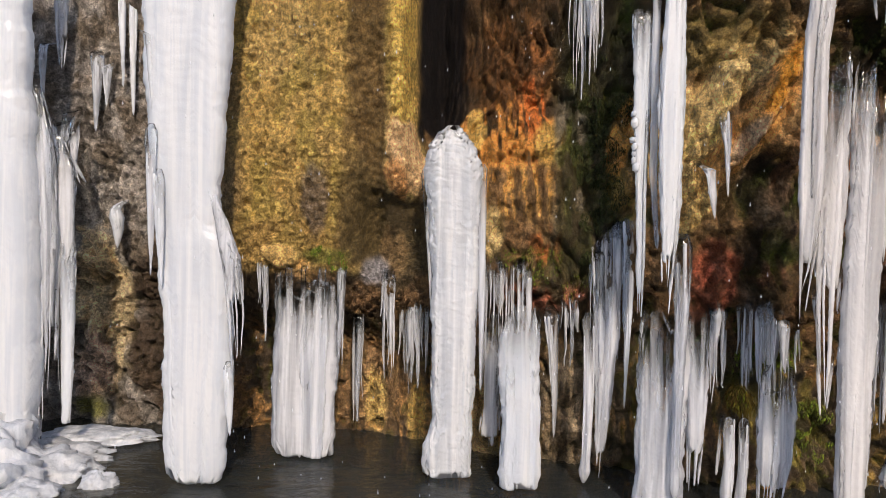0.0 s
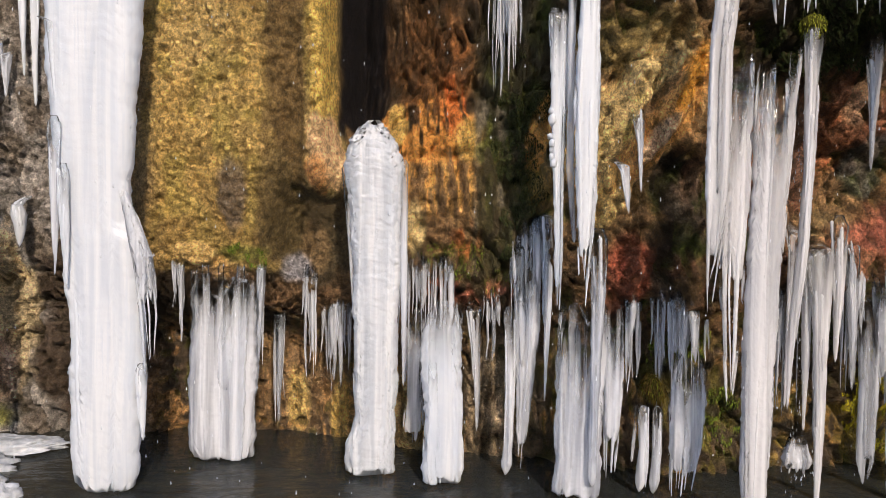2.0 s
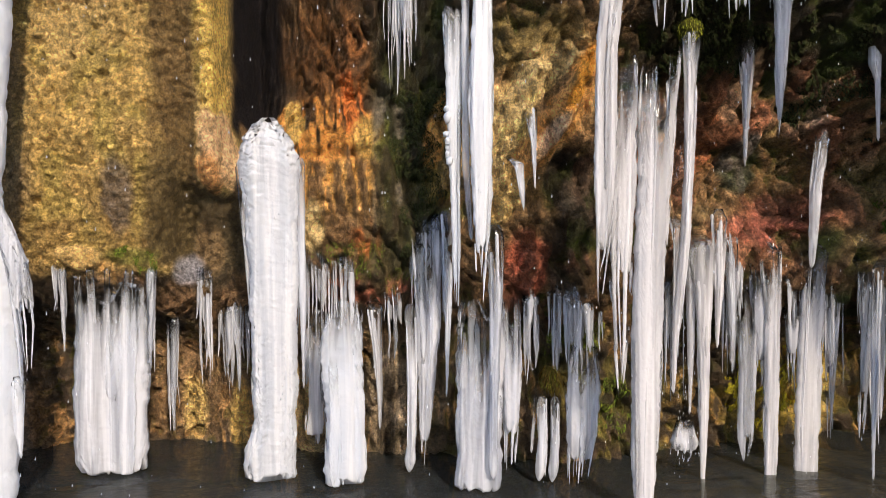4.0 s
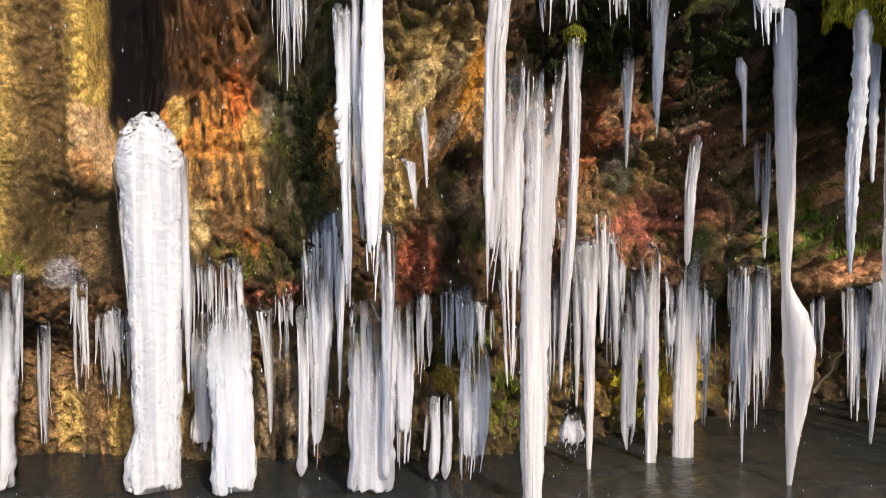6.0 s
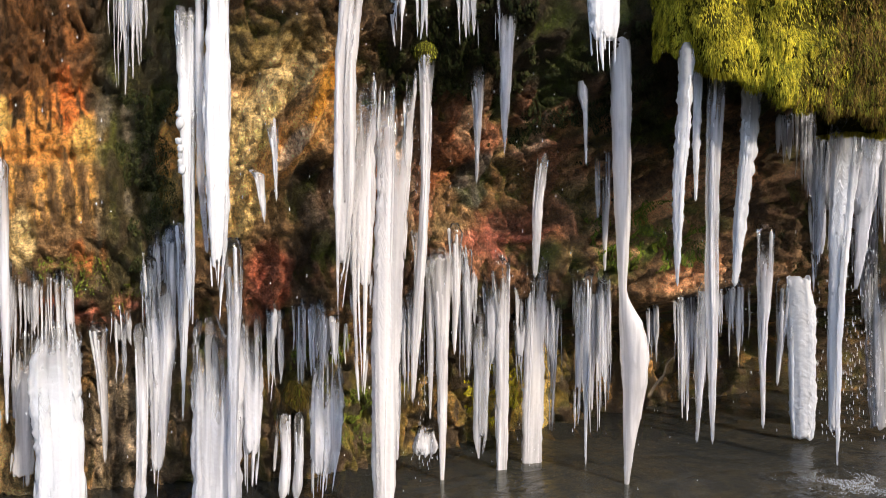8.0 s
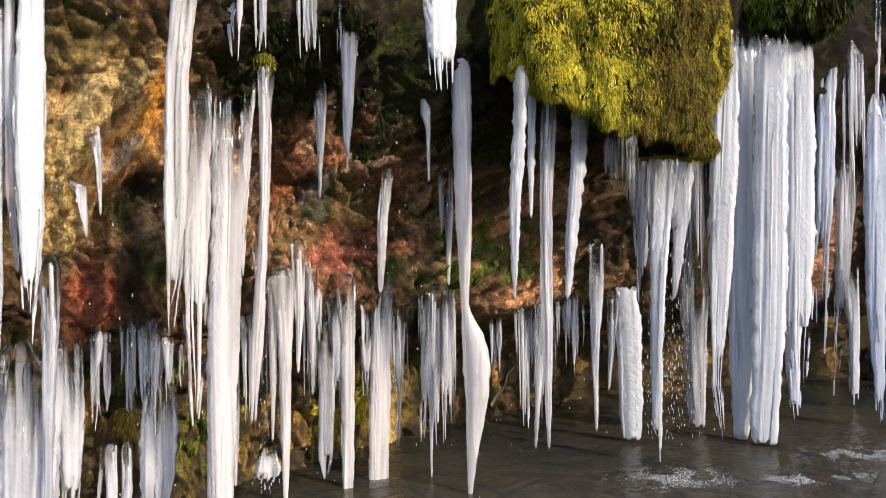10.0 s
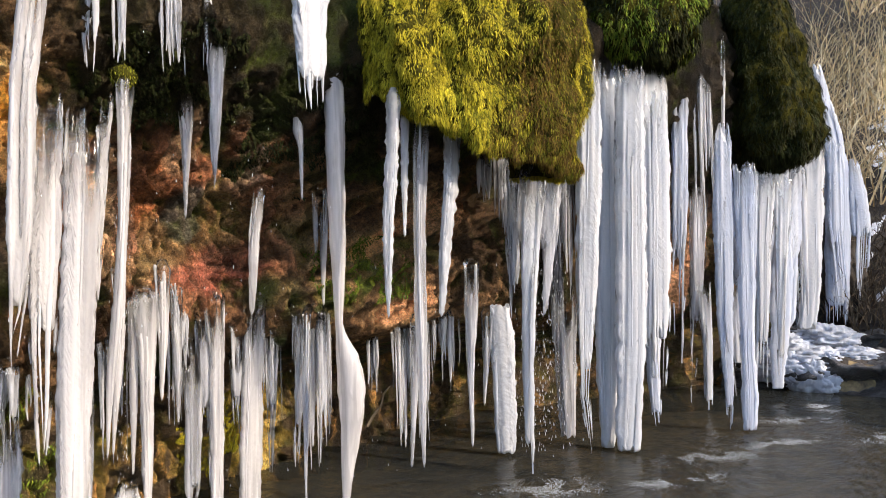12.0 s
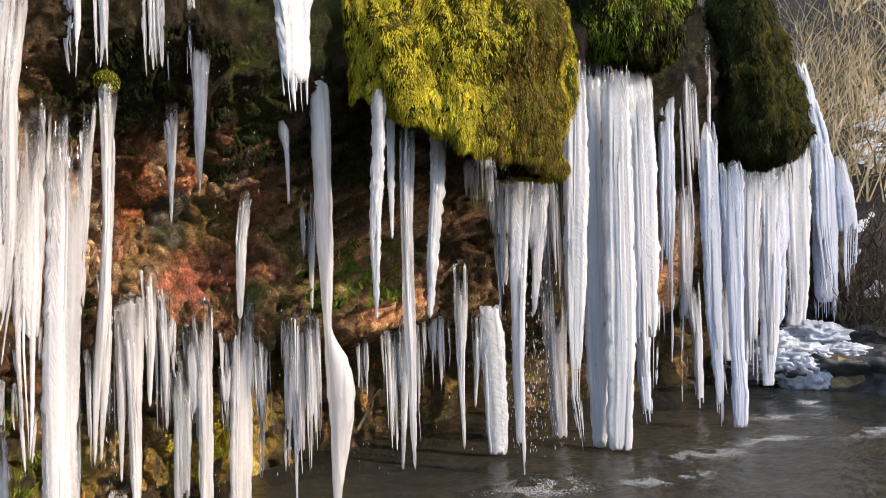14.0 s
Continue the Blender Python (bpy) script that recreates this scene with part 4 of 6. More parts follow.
ice("ice_column", 0.064, 5.003, 1.9, ((2.37, 0.0, 0.06), (2.32, -0.01, 0.16), (2.23, -0.005, 0.29), (2.14, 0.000, 0.37), (2.06, 0.002, 0.40), (1.86, 0.02, 0.36), (1.60, 0.028, 0.33), (1.09, 0.031, 0.293), (0.40, 0.031, 0.274), (0.21, -0.000, 0.328), (0.01, 0.000, 0.320)), 12, "crust", 0.03, "tall white ice column with a rounded frosted top")
ice("icicle", 0.275, 4.981, 1.9, ((2.11, -0.006, 0.053), (1.51, -0.002, 0.053), (1.09, 0.005, 0.042), (0.60, 0.003, 0.011)), 1, "milky", 0, "slender glassy strand beside the tall column")
ice("icicle", -0.086, 5.024, 1.9, ((2.07, -0.039, 0.046), (1.50, 0.010, 0.038), (1.08, 0.029, 0.015)), 1, "clear", 0, "thin clear strand beside the tall column")
ice("ice_column", 0.542, 4.801, 1.9, ((1.20, -0.006, 0.181), (0.97, -0.018, 0.236), (0.39, 0.001, 0.251), (0.10, -0.002, 0.276), (0.01, 0.000, 0.247)), 7, "white", 0.03, "white stubby ice column standing at the waterline")
ice("ice_column", 0.355, 5.230, 1.9, ((1.10, 0.013, 0.091), (0.71, 0.011, 0.103), (0.15, 0.000, 0.163)), 3, "clear", 0.05, "translucent ice sheet beside the stubby white column")
ice("icicle", 0.785, 5.143, 1.9, ((1.10, -0.022, 0.109), (0.78, 0.002, 0.058), (0.54, 0.009, 0.039), (0.25, 0.011, 0.016)), 1, "clear", 0, "knobbly clear icicle below the rusty rock lip")
ice("icicle", 0.979, 4.915, 1.9, ((1.14, 0.000, 0.074), (0.60, 0.010, 0.063), (0.26, 0.004, 0.059), (0.02, -0.015, 0.078)), 1, "milky", 0, "white icicle with a swollen foot touching the pool")
ice("ice_column", 1.074, 4.980, 1.9, ((1.53, 0.028, 0.180), (0.96, 0.036, 0.158), (0.51, 0.020, 0.105), (0.02, 0.000, 0.060)), 3, "milky", 0.08, "milky icicle cluster reaching the pool")
ice("icicle", 1.239, 4.962, 1.9, ((1.72, -0.010, 0.116), (1.27, 0.009, 0.067), (0.97, 0.008, 0.037), (0.50, -0.006, 0.011)), 1, "white", 0, "long tapering white icicle")
column_serrated = ice("ice_column", 1.192, 4.450, 1.9, ((2.97, 0.005, 0.146), (2.70, 0.005, 0.133), (2.37, -0.008, 0.093), (2.00, -0.007, 0.060), (1.54, 0.002, 0.050), (1.17, 0.000, 0.023)), 2, "white", 0.05, "white knobbly ice strip with a serrated edge")
ice("icicle", 1.252, 4.400, 1.9, ((3.34, -0.007, 0.046), (2.52, -0.008, 0.046), (2.03, -0.011, 0.046), (1.57, 0.026, 0.020)), 1, "milky", 0, "thin milky strand between two ice strips")
ice("ice_column", 1.314, 4.300, 1.9, ((3.49, 0.011, 0.140), (2.98, 0.013, 0.121), (2.34, 0.005, 0.141), (1.70, 0.007, 0.103), (1.32, -0.007, 0.045), (1.14, 0.000, 0.013)), 2, "white", 0.1, "long white ice strip hanging from the overhang")
ice("ice_column", 1.334, 4.532, -19.1, ((1.20, 0.039, 0.265), (1.03, 0.032, 0.290), (0.60, 0.025, 0.284), (0.25, 0.016, 0.266), (0.01, 0.000, 0.281)), 7, "milky", 0.03, "broad milky ice column standing in the pool")
ice("ice_column", 1.530, 4.462, -19.1, ((1.20, 0.016, 0.119), (0.88, 0.017, 0.112), (0.46, 0.010, 0.091), (0.13, 0.000, 0.063)), 4, "milky", 0.15, "fringe of milky icicles beside the broad ice column")
ice("icicle", 1.418, 4.399, -19.1, ((1.66, 0.004, 0.123), (1.38, 0.012, 0.089), (0.97, -0.002, 0.068), (0.56, -0.005, 0.055), (0.11, -0.009, 0.055)), 1, "milky", 0, "white rounded strand over the broad ice column")
ice("icicle", 1.770, 4.567, -19.1, ((0.56, 0.005, 0.066), (0.27, 0.008, 0.062), (0.02, -0.013, 0.080)), 1, "milky", 0, "small white ice stalk standing in shallow water")
ice("icicle", 1.853, 4.560, -19.1, ((0.56, 0.008, 0.059), (0.26, 0.004, 0.055), (0.01, -0.012, 0.070)), 1, "milky", 0, "small white ice stalk standing in shallow water")
ice("icicle", 1.714, 4.551, -19.1, ((0.57, 0.017, 0.022), (0.21, -0.017, 0.018)), 1, "clear", 0, "thin clear icicle above the shallows")
ice("ice_column", 1.990, 4.486, -19.1, ((0.91, 0.038, 0.145), (0.63, 0.029, 0.204), (0.34, 0.024, 0.197), (0.01, 0.000, 0.139)), 8, "milky", 0.12, "fan of milky icicles over a mossy stone")
GROUP = "long icicles of the overhang"
ice("ice_column", 1.883, 3.911, -19.1, ((3.34, 0.108, 0.100), (2.90, 0.071, 0.132), (2.59, 0.039, 0.104), (1.96, 0.034, 0.120), (1.49, 0.016, 0.063), (1.19, 0.000, 0.016)), 2, "rosy", 0.1, "long white icicle hanging from the mossy overhang")
ice("ice_column", 2.051, 4.001, -19.1, ((2.61, 0.033, 0.117), (1.97, 0.013, 0.150), (1.32, 0.003, 0.125), (0.99, 0.002, 0.072), (0.64, 0.000, 0.020)), 4, "rosy", 0.25, "pinkish translucent icicle sheet between white icicles")
ice("ice_column", 2.166, 3.956, -19.1, ((2.55, 0.069, 0.150), (2.30, 0.064, 0.169), (1.64, 0.042, 0.170), (0.99, 0.019, 0.164), (0.46, 0.007, 0.138), (-0.02, 0.000, 0.109)), 5, "rosy", 0.03, "very long thick white icicle reaching the pool")
ice("ice_column", 2.298, 3.961, -19.1, ((2.66, 0.061, 0.053), (2.14, 0.033, 0.040), (1.41, 0.000, 0.020)), 2, "rosy", 0.2, "ragged milky strand on a thick icicle")
ice("icicle", 2.304, 4.050, -19.1, ((1.10, 0.005, 0.041), (0.63, -0.000, 0.034), (0.32, -0.005, 0.014)), 1, "clear", 0, "dark clear strand beside a thick icicle")
ice("icicle", 2.434, 3.981, -19.1, ((2.76, 0.037, 0.107), (2.48, 0.033, 0.074), (1.98, 0.024, 0.047), (1.58, 0.003, 0.060), (1.11, -0.038, 0.044), (0.67, -0.059, 0.010)), 1, "rosy", 0, "icicle growing from a small green moss tuft")
ice("icicle", 2.977, 4.201, -19.1, ((2.81, 0.003, 0.117), (2.45, 0.002, 0.058), (2.01, -0.004, 0.011)), 1, "clear", 0, "clear pointed icicle against red rock")
ice("ice_column", 2.985, 3.902, -19.1, ((3.35, 0.020, 0.116), (3.01, 0.020, 0.089), (2.50, 0.007, 0.045), (2.06, 0.000, 0.010)), 2, "clear", 0.1, "glassy spiral icicle hanging from dark moss")
ice("icicle", 3.726, 4.003, -19.1, ((3.01, -0.013, 0.037), (2.64, -0.009, 0.074), (2.53, 0.009, 0.037), (2.16, 0.013, 0.015)), 1, "clear", 0, "small twisted clear icicle under dark moss")
ice("icicle", 3.596, 4.347, -19.1, ((2.27, 0.039, 0.094), (1.92, -0.008, 0.079), (1.37, -0.032, 0.032)), 1, "clear", 0, "short clear icicle on red-brown rock")
ice("icicle", 4.026, 4.201, -19.1, ((2.33, -0.002, 0.039), (1.92, 0.002, 0.031), (1.80, 0.000, 0.012)), 1, "clear", 0, "thin clear icicle on red-brown rock")
ice("icicle", 4.099, 4.201, -19.1, ((2.33, 0.003, 0.071), (1.92, 0.004, 0.055), (1.41, -0.007, 0.016)), 1, "clear", 0, "thin clear icicle on red-brown rock")
ice("icicle", 3.864, 3.749, -19.1, ((3.54, -0.027, 0.120), (3.05, -0.029, 0.127), (2.70, -0.029, 0.134), (2.17, -0.027, 0.128), (1.64, -0.024, 0.089), (1.28, -0.023, 0.053), (1.21, -0.004, 0.085), (1.07, 0.040, 0.157), (0.89, 0.061, 0.185), (0.64, 0.057, 0.153), (0.28, 0.018, 0.075), (-0.08, -0.007, 0.021), (-0.21, -0.005, 0.011)), 1, "rosy", 0, "long white icicle with a swollen glassy bulb")
ice("ice_column", 3.090, 3.098, -19.1, ((3.7, -0.012, 0.24), (3.08, -0.007, 0.199), (2.77, -0.006, 0.154), (2.65, -0.006, 0.142), (2.53, 0.000, 0.131)), 6, "white", 0.1, "bright white dripping ice fringe")
GROUP = "lower icicles"
ice("icicle", 2.841, 4.451, -19.1, ((1.54, 0.001, 0.153), (1.04, -0.000, 0.092), (0.50, 0.004, 0.065), (0.12, 0.001, 0.038), (-0.20, -0.006, 0.012)), 1, "rosy", 0, "long tapering white icicle below the rock lip")
ice("icicle", 2.778, 4.501, -19.1, ((1.50, 0.001, 0.069), (0.88, 0.003, 0.046), (0.41, -0.004, 0.012)), 1, "rosy", 0, "thin milky icicle below the rock lip")
ice("icicle", 2.677, 4.502, -19.1, ((1.65, 0.019, 0.076), (1.08, 0.006, 0.053), (0.56, -0.025, 0.011)), 1, "rosy", 0, "thin milky icicle below the rock lip")
ice("icicle", 2.947, 4.452, -19.1, ((1.76, 0.001, 0.108), (1.27, 0.005, 0.058), (0.85, -0.006, 0.015)), 1, "rosy", 0, "thin milky icicle below the rock lip")
ice("icicle", 3.080, 4.501, -19.1, ((1.57, -0.003, 0.078), (1.02, 0.002, 0.051), (0.67, 0.001, 0.012)), 1, "clear", 0, "thin clear icicle below the rock lip")
ice("ice_column", 3.188, 4.503, -19.1, ((1.26, -0.001, 0.095), (0.70, 0.013, 0.095), (0.22, 0.008, 0.087), (-0.06, 0.000, 0.040)), 3, "clear", 0.15, "cluster of clear icicles below the rock lip")
ice("ice_column", 3.305, 4.424, -19.1, ((1.54, 0.006, 0.133), (1.02, 0.017, 0.094), (0.27, 0.012, 0.087), (-0.21, 0.000, 0.063)), 2, "rosy", 0.02, "straight milky icicle with a blunt tip")
ice("ice_column", 3.276, 4.480, -19.1, ((1.37, -0.014, 0.103), (0.86, 0.001, 0.087), (0.49, 0.000, 0.040)), 2, "clear", 0.2, "cluster of clear icicles below the rock lip")
ice("ice_column", 3.600, 4.453, -19.1, ((1.49, 0.055, 0.153), (1.00, 0.035, 0.145), (0.44, 0.010, 0.161), (-0.06, 0.000, 0.149)), 5, "rosy", 0.02, "broad milky icicle ending just above the pool")
ice("ice_column", 3.524, 4.503, -19.1, ((1.08, 0.000, 0.097), (0.84, 0.008, 0.065), (0.55, 0.000, 0.016)), 2, "clear", 0.3, "thin clear icicles over mossy rock")
ice("ice_column", 3.826, 4.503, -19.1, ((1.24, 0.014, 0.107), (0.66, 0.010, 0.066), (0.15, 0.000, 0.021)), 2, "clear", 0.3, "thin clear icicles over mossy rock")
ice("ice_column", 2.732, 4.503, -19.1, ((0.39, 0.005, 0.077), (0.23, 0.008, 0.177), (0.12, 0.000, 0.192)), 4, "clear", 0.15, "squat clump of clear ice at the waterline")
ice("icicle", 0.310, 5.524, -19.1, ((1.12, 0.012, 0.056), (0.72, -0.002, 0.040), (0.51, -0.010, 0.012)), 1, "rosy", 0, "thin icicle beside the tall ice column")
ice("ice_column", 3.912, 4.322, -51.2, ((1.35, 0.044, 0.075), (0.79, 0.028, 0.058), (0.20, 0.000, 0.021)), 2, "clear", 0.2, "glassy icicle over the pool edge")
ice("icicle", 3.910, 4.198, -51.2, ((1.37, 0.012, 0.066), (0.80, -0.002, 0.045), (-0.01, -0.010, 0.012)), 1, "milky", 0, "long glassy icicle touching the pool")
ice("icicle", 3.876, 3.289, -51.2, ((2.84, 0.036, 0.09), (2.40, 0.020, 0.088), (1.96, -0.014, 0.066), (1.59, -0.021, 0.047), (1.35, -0.022, 0.011)), 1, "crust", 0, "crusted white icicle under the moss curtain")
ice("icicle", 4.087, 3.344, -51.2, ((2.89, 0.018, 0.061), (2.24, -0.007, 0.050), (1.88, -0.010, 0.015)), 1, "crust", 0, "thin crusted icicle under the moss curtain")
ice("icicle", 4.173, 3.293, -51.2, ((2.78, 0.030, 0.12), (1.97, -0.009, 0.081), (1.20, -0.008, 0.076), (0.60, -0.006, 0.042), (0.33, -0.006, 0.015)), 1, "clear", 0, "long glassy icicle under the moss curtain")
ice("icicle", 4.418, 3.603, -51.2, ((1.34, 0.020, 0.074), (0.77, 0.004, 0.049), (0.23, -0.024, 0.016)), 1, "clear", 0, "glassy icicle reaching toward the pool")
ice("icicle", 4.403, 3.241, -51.2, ((2.71, 0.053, 0.12), (2.25, 0.028, 0.095), (1.77, -0.024, 0.075), (1.33, -0.056, 0.035)), 1, "crust", 0, "leaning crusted icicle under the moss curtain")
ice("icicle", 5.495, 3.889, -51.2, ((1.74, 0.019, 0.128), (1.27, 0.006, 0.118), (0.83, -0.014, 0.064), (0.12, -0.010, 0.020)), 1, "milky", 0, "long tapering milky icicle")
ice("icicle", 5.722, 3.903, -51.2, ((1.28, 0.021, 0.122), (0.85, 0.004, 0.061), (0.44, -0.025, 0.015)), 1, "milky", 0, "short tapering milky icicle")
ice("ice_column", 5.817, 3.767, -51.2, ((1.35, -0.031, 0.162), (1.05, -0.010, 0.207), (0.54, -0.006, 0.197), (0.02, 0.000, 0.171)), 5, "white", 0.02, "white square-ended ice column over dark water")
ice("ice_column", 5.437, 3.414, -51.2, ((2.54, 0.052, 0.131), (1.83, 0.018, 0.065), (1.34, 0.000, 0.023)), 2, "milky", 0.1, "milky icicle hanging from the moss curtain")
ice("ice_column", 5.421, 3.257, -51.2, ((2.51, 0.087, 0.221), (1.55, 0.022, 0.119), (0.87, -0.002, 0.091), (0.28, -0.011, 0.068), (0.02, 0.000, 0.032)), 3, "white", 0.06, "long white icicle hanging from the moss curtain")
ice("ice_column", 5.971, 3.426, -51.2, ((2.54, 0.073, 0.181), (1.74, 0.033, 0.070), (1.21, 0.000, 0.020)), 2, "milky", 0.2, "milky icicle hanging from the moss curtain")
ice("ice_column", 5.723, 3.440, -51.2, ((2.62, 0.072, 0.528), (2.03, 0.047, 0.467), (1.64, 0.026, 0.398), (1.16, 0.000, 0.310)), 9, "milky", 0.45, "dense fringe of milky icicles under the moss curtain")
ice("ice_column", 6.598, 3.593, -51.2, ((1.53, 0.002, 0.230), (0.76, -0.005, 0.196), (0.03, 0.000, 0.141)), 5, "clear", 0.03, "grey translucent ice column in deep shade")
GROUP = "great ice curtain"
ice("ice_column", 6.239, 3.153, -51.2, ((3.53, 0.088, 0.163), (2.53, 0.047, 0.233), (1.52, -0.003, 0.186), (0.53, -0.046, 0.090), (0.02, 0.000, 0.030)), 5, "white", 0.14, "left flank of icicles of the great ice curtain")
ice("ice_column", 6.540, 3.145, -51.2, ((3.57, 0.086, 0.253), (2.56, 0.054, 0.241), (1.51, 0.035, 0.240), (0.74, 0.019, 0.197), (0.01, 0.000, 0.124)), 8, "white", 0.045, "great curtain of fused white icicles above the pool")
ice("ice_column", 6.492, 2.924, -51.2, ((3.47, 0.123, 0.257), (2.53, 0.092, 0.265), (1.51, 0.068, 0.274), (0.75, 0.041, 0.252), (0.02, 0.000, 0.201)), 9, "white", 0.045, "great curtain of fused white icicles above the pool")
ice("ice_column", 6.963, 2.841, -51.2, ((3.33, 0.048, 0.269), (2.56, 0.037, 0.278), (1.76, 0.012, 0.309), (0.96, -0.006, 0.286), (0.46, 0.000, 0.180)), 7, "white", 0.12, "sunlit white flank of the great ice curtain")
ice("ice_column", 7.194, 2.947, -51.2, ((1.16, -0.011, 0.165), (0.67, -0.025, 0.121), (0.08, 0.000, 0.077)), 2, "blue", 0.1, "bluish icicle foot below the ice curtain")
ice("ice_column", 7.077, 3.188, -51.2, ((3.71, 0.055, 0.823), (2.62, 0.036, 0.862), (1.61, 0.015, 0.846), (0.73, 0.000, 0.742)), 9, "white", 0.25, "white ice sheet filling the great ice curtain")
ice("ice_column", 7.962, 3.015, -51.2, ((3.54, 0.108, 0.171), (2.07, 0.051, 0.157), (0.63, 0.000, 0.084)), 4, "blue", 0.25, "thin bluish icicles in a dark recess")
ice("ice_column", 8.660, 3.148, -51.2, ((2.64, 0.166, 0.223), (1.45, 0.093, 0.137), (0.06, 0.000, 0.032)), 4, "milky", 0.25, "thin milky icicles under a mossy ledge")
ice("ice_column", 8.737, 2.989, -51.2, ((1.48, -0.009, 0.156), (0.80, 0.013, 0.103), (0.02, 0.000, 0.084)), 2, "white", 0.05, "pinkish white icicle ending at the water")
ice("ice_column", 7.837, 2.475, -51.2, ((3.09, 0.040, 0.120), (2.89, 0.032, 0.160), (2.03, 0.014, 0.205), (1.12, -0.010, 0.153), (0.44, 0.010, 0.085), (0.01, 0.000, 0.045)), 4, "blue", 0.05, "pale blue thick icicle touching the pool")
ice("icicle", 8.762, 2.710, -51.2, ((4.28, 0.015, 0.039), (3.70, 0.002, 0.052), (3.11, -0.017, 0.026)), 1, "clear", 0, "thin clear icicle strand under the moss dome")
ice("ice_column", 9.133, 2.766, -51.2, ((1.57, 0.010, 0.172), (0.77, -0.001, 0.185), (0.07, 0.000, 0.079)), 3, "milky", 0.2, "milky icicles beside a thick blue icicle")
ice("ice_column", 7.927, 2.312, -51.2, ((2.68, 0.053, 0.228), (1.74, 0.034, 0.181), (0.78, 0.009, 0.124), (0.33, 0.018, 0.168), (0.01, 0.000, 0.123)), 4, "blue", 0.03, "thick pale blue icicle with a swollen foot")
ice("ice_column", 9.592, 2.658, -51.2, ((2.83, 0.141, 0.262), (1.76, 0.073, 0.192), (1.01, 0.047, 0.157), (0.11, 0.000, 0.177)), 4, "white", 0.15, "white icicles with ragged ends")
ice("ice_column", 9.968, 2.532, -51.2, ((2.71, 0.118, 0.240), (1.75, 0.063, 0.155), (0.70, 0.023, 0.084), (0.12, 0.000, 0.035)), 2, "white", 0.1, "slender white icicle over the cascade")
ice("ice_column", 10.234, 2.822, -51.2, ((2.97, 0.097, 1.004), (1.99, 0.071, 0.970), (0.96, 0.035, 0.863), (0.09, 0.000, 0.626)), 10, "blue", 0.35, "pale blue ice veil behind thick icicles")
ice("ice_column", 10.883, 2.415, -51.2, ((3.34, 0.232, 0.182), (2.89, 0.125, 0.356), (2.13, 0.099, 0.317), (1.37, 0.069, 0.256), (0.79, 0.000, 0.248)), 6, "white", 0.02, "sunlit white ice column standing on the ledge")
ice("ice_column", 12.366, 2.314, -51.2, ((4.64, -0.174, 0.119), (4.09, -0.079, 0.19), (3.58, 0.02, 0.28), (3.02, 0.06, 0.36), (2.34, 0.05, 0.36), (1.75, 0.03, 0.36), (1.16, 0.0, 0.34), (0.68, -0.02, 0.3)), 9, "blue", 0.06, "frozen waterfall of bluish ice on the stepped rock")
ice("ice_column", 12.42, 2.2, -51.2, ((3.2, 0.16, 0.14), (2.7, 0.22, 0.26), (2.1, 0.24, 0.3), (1.6, 0.2, 0.28), (1.1, 0.16, 0.16)), 7, "blue", 0.3, "ragged flank of the frozen waterfall")
ice("ice_column", 12.3, 2.25, -51.2, ((3.5, -0.02, 0.16), (2.9, -0.04, 0.24), (2.2, -0.06, 0.26), (1.5, -0.02, 0.22), (0.9, 0.0, 0.16)), 7, "blue", 0.25, "ragged front of the frozen waterfall")
GROUP = "drape icicles on grey rock"
ice("icicle", -2.768, 5.747, 1.9, ((3.02, 0.004, 0.098), (2.69, -0.001, 0.062), (2.40, -0.003, 0.013)), 1, "milky", 0, "short pale icicle draped on grey rock")
ice("icicle", -2.687, 5.749, 1.9, ((2.91, 0.001, 0.071), (2.60, -0.001, 0.013)), 1, "milky", 0, "short pale icicle draped on grey rock")
ice("icicle", -3.134, 5.634, 1.9, ((3.05, -0.002, 0.070), (2.57, 0.002, 0.013)), 1, "milky", 0, "short pale icicle draped on grey rock")
ice("icicle", -2.573, 5.759, 1.9, ((3.71, -0.008, 0.062), (3.18, -0.000, 0.045), (2.76, 0.008, 0.013)), 1, "white", 0, "long pale icicle draped on grey rock")
ice("icicle", -2.487, 5.761, 1.9, ((3.71, -0.009, 0.089), (3.09, 0.000, 0.053), (2.54, 0.009, 0.018)), 1, "white", 0, "long pale icicle draped on grey rock")
ice("ice_column", -2.992, 5.644, 1.9, ((3.66, -0.011, 0.131), (3.14, -0.004, 0.079), (2.84, 0.000, 0.026)), 2, "milky", 0.2, "pale icicle pair draped on grey rock")
ice("ice_column", -2.727, 5.543, 1.9, ((2.47, -0.107, 0.086), (2.13, -0.094, 0.052), (1.89, 0.000, 0.026)), 2, "milky", 0.3, "pale icicle pair draped on grey rock")
ice("icicle", -2.588, 5.743, 1.9, ((1.81, -0.015, 0.071), (1.73, -0.001, 0.116), (1.62, 0.010, 0.080), (1.49, 0.007, 0.018)), 1, "white", 0, "lump of white ice stuck on grey rock")
ice("ice_column", -3.058, 5.632, 1.9, ((2.53, 0.046, 0.245), (2.09, 0.021, 0.149), (1.74, 0.000, 0.044)), 3, "milky", 0.3, "fringe of pale icicles at the frozen mass")
GROUP = "icicles on the sunlit rock"
ice("icicle", 1.684, 4.450, 1.9, ((2.36, -0.014, 0.079), (2.18, 0.003, 0.040), (1.88, 0.012, 0.010)), 1, "milky", 0, "short icicle on the sunlit golden rock")
ice("icicle", 1.606, 4.450, 1.9, ((2.04, -0.018, 0.060), (1.88, 0.002, 0.040), (1.75, 0.015, 0.007)), 1, "milky", 0, "short icicle on the sunlit golden rock")
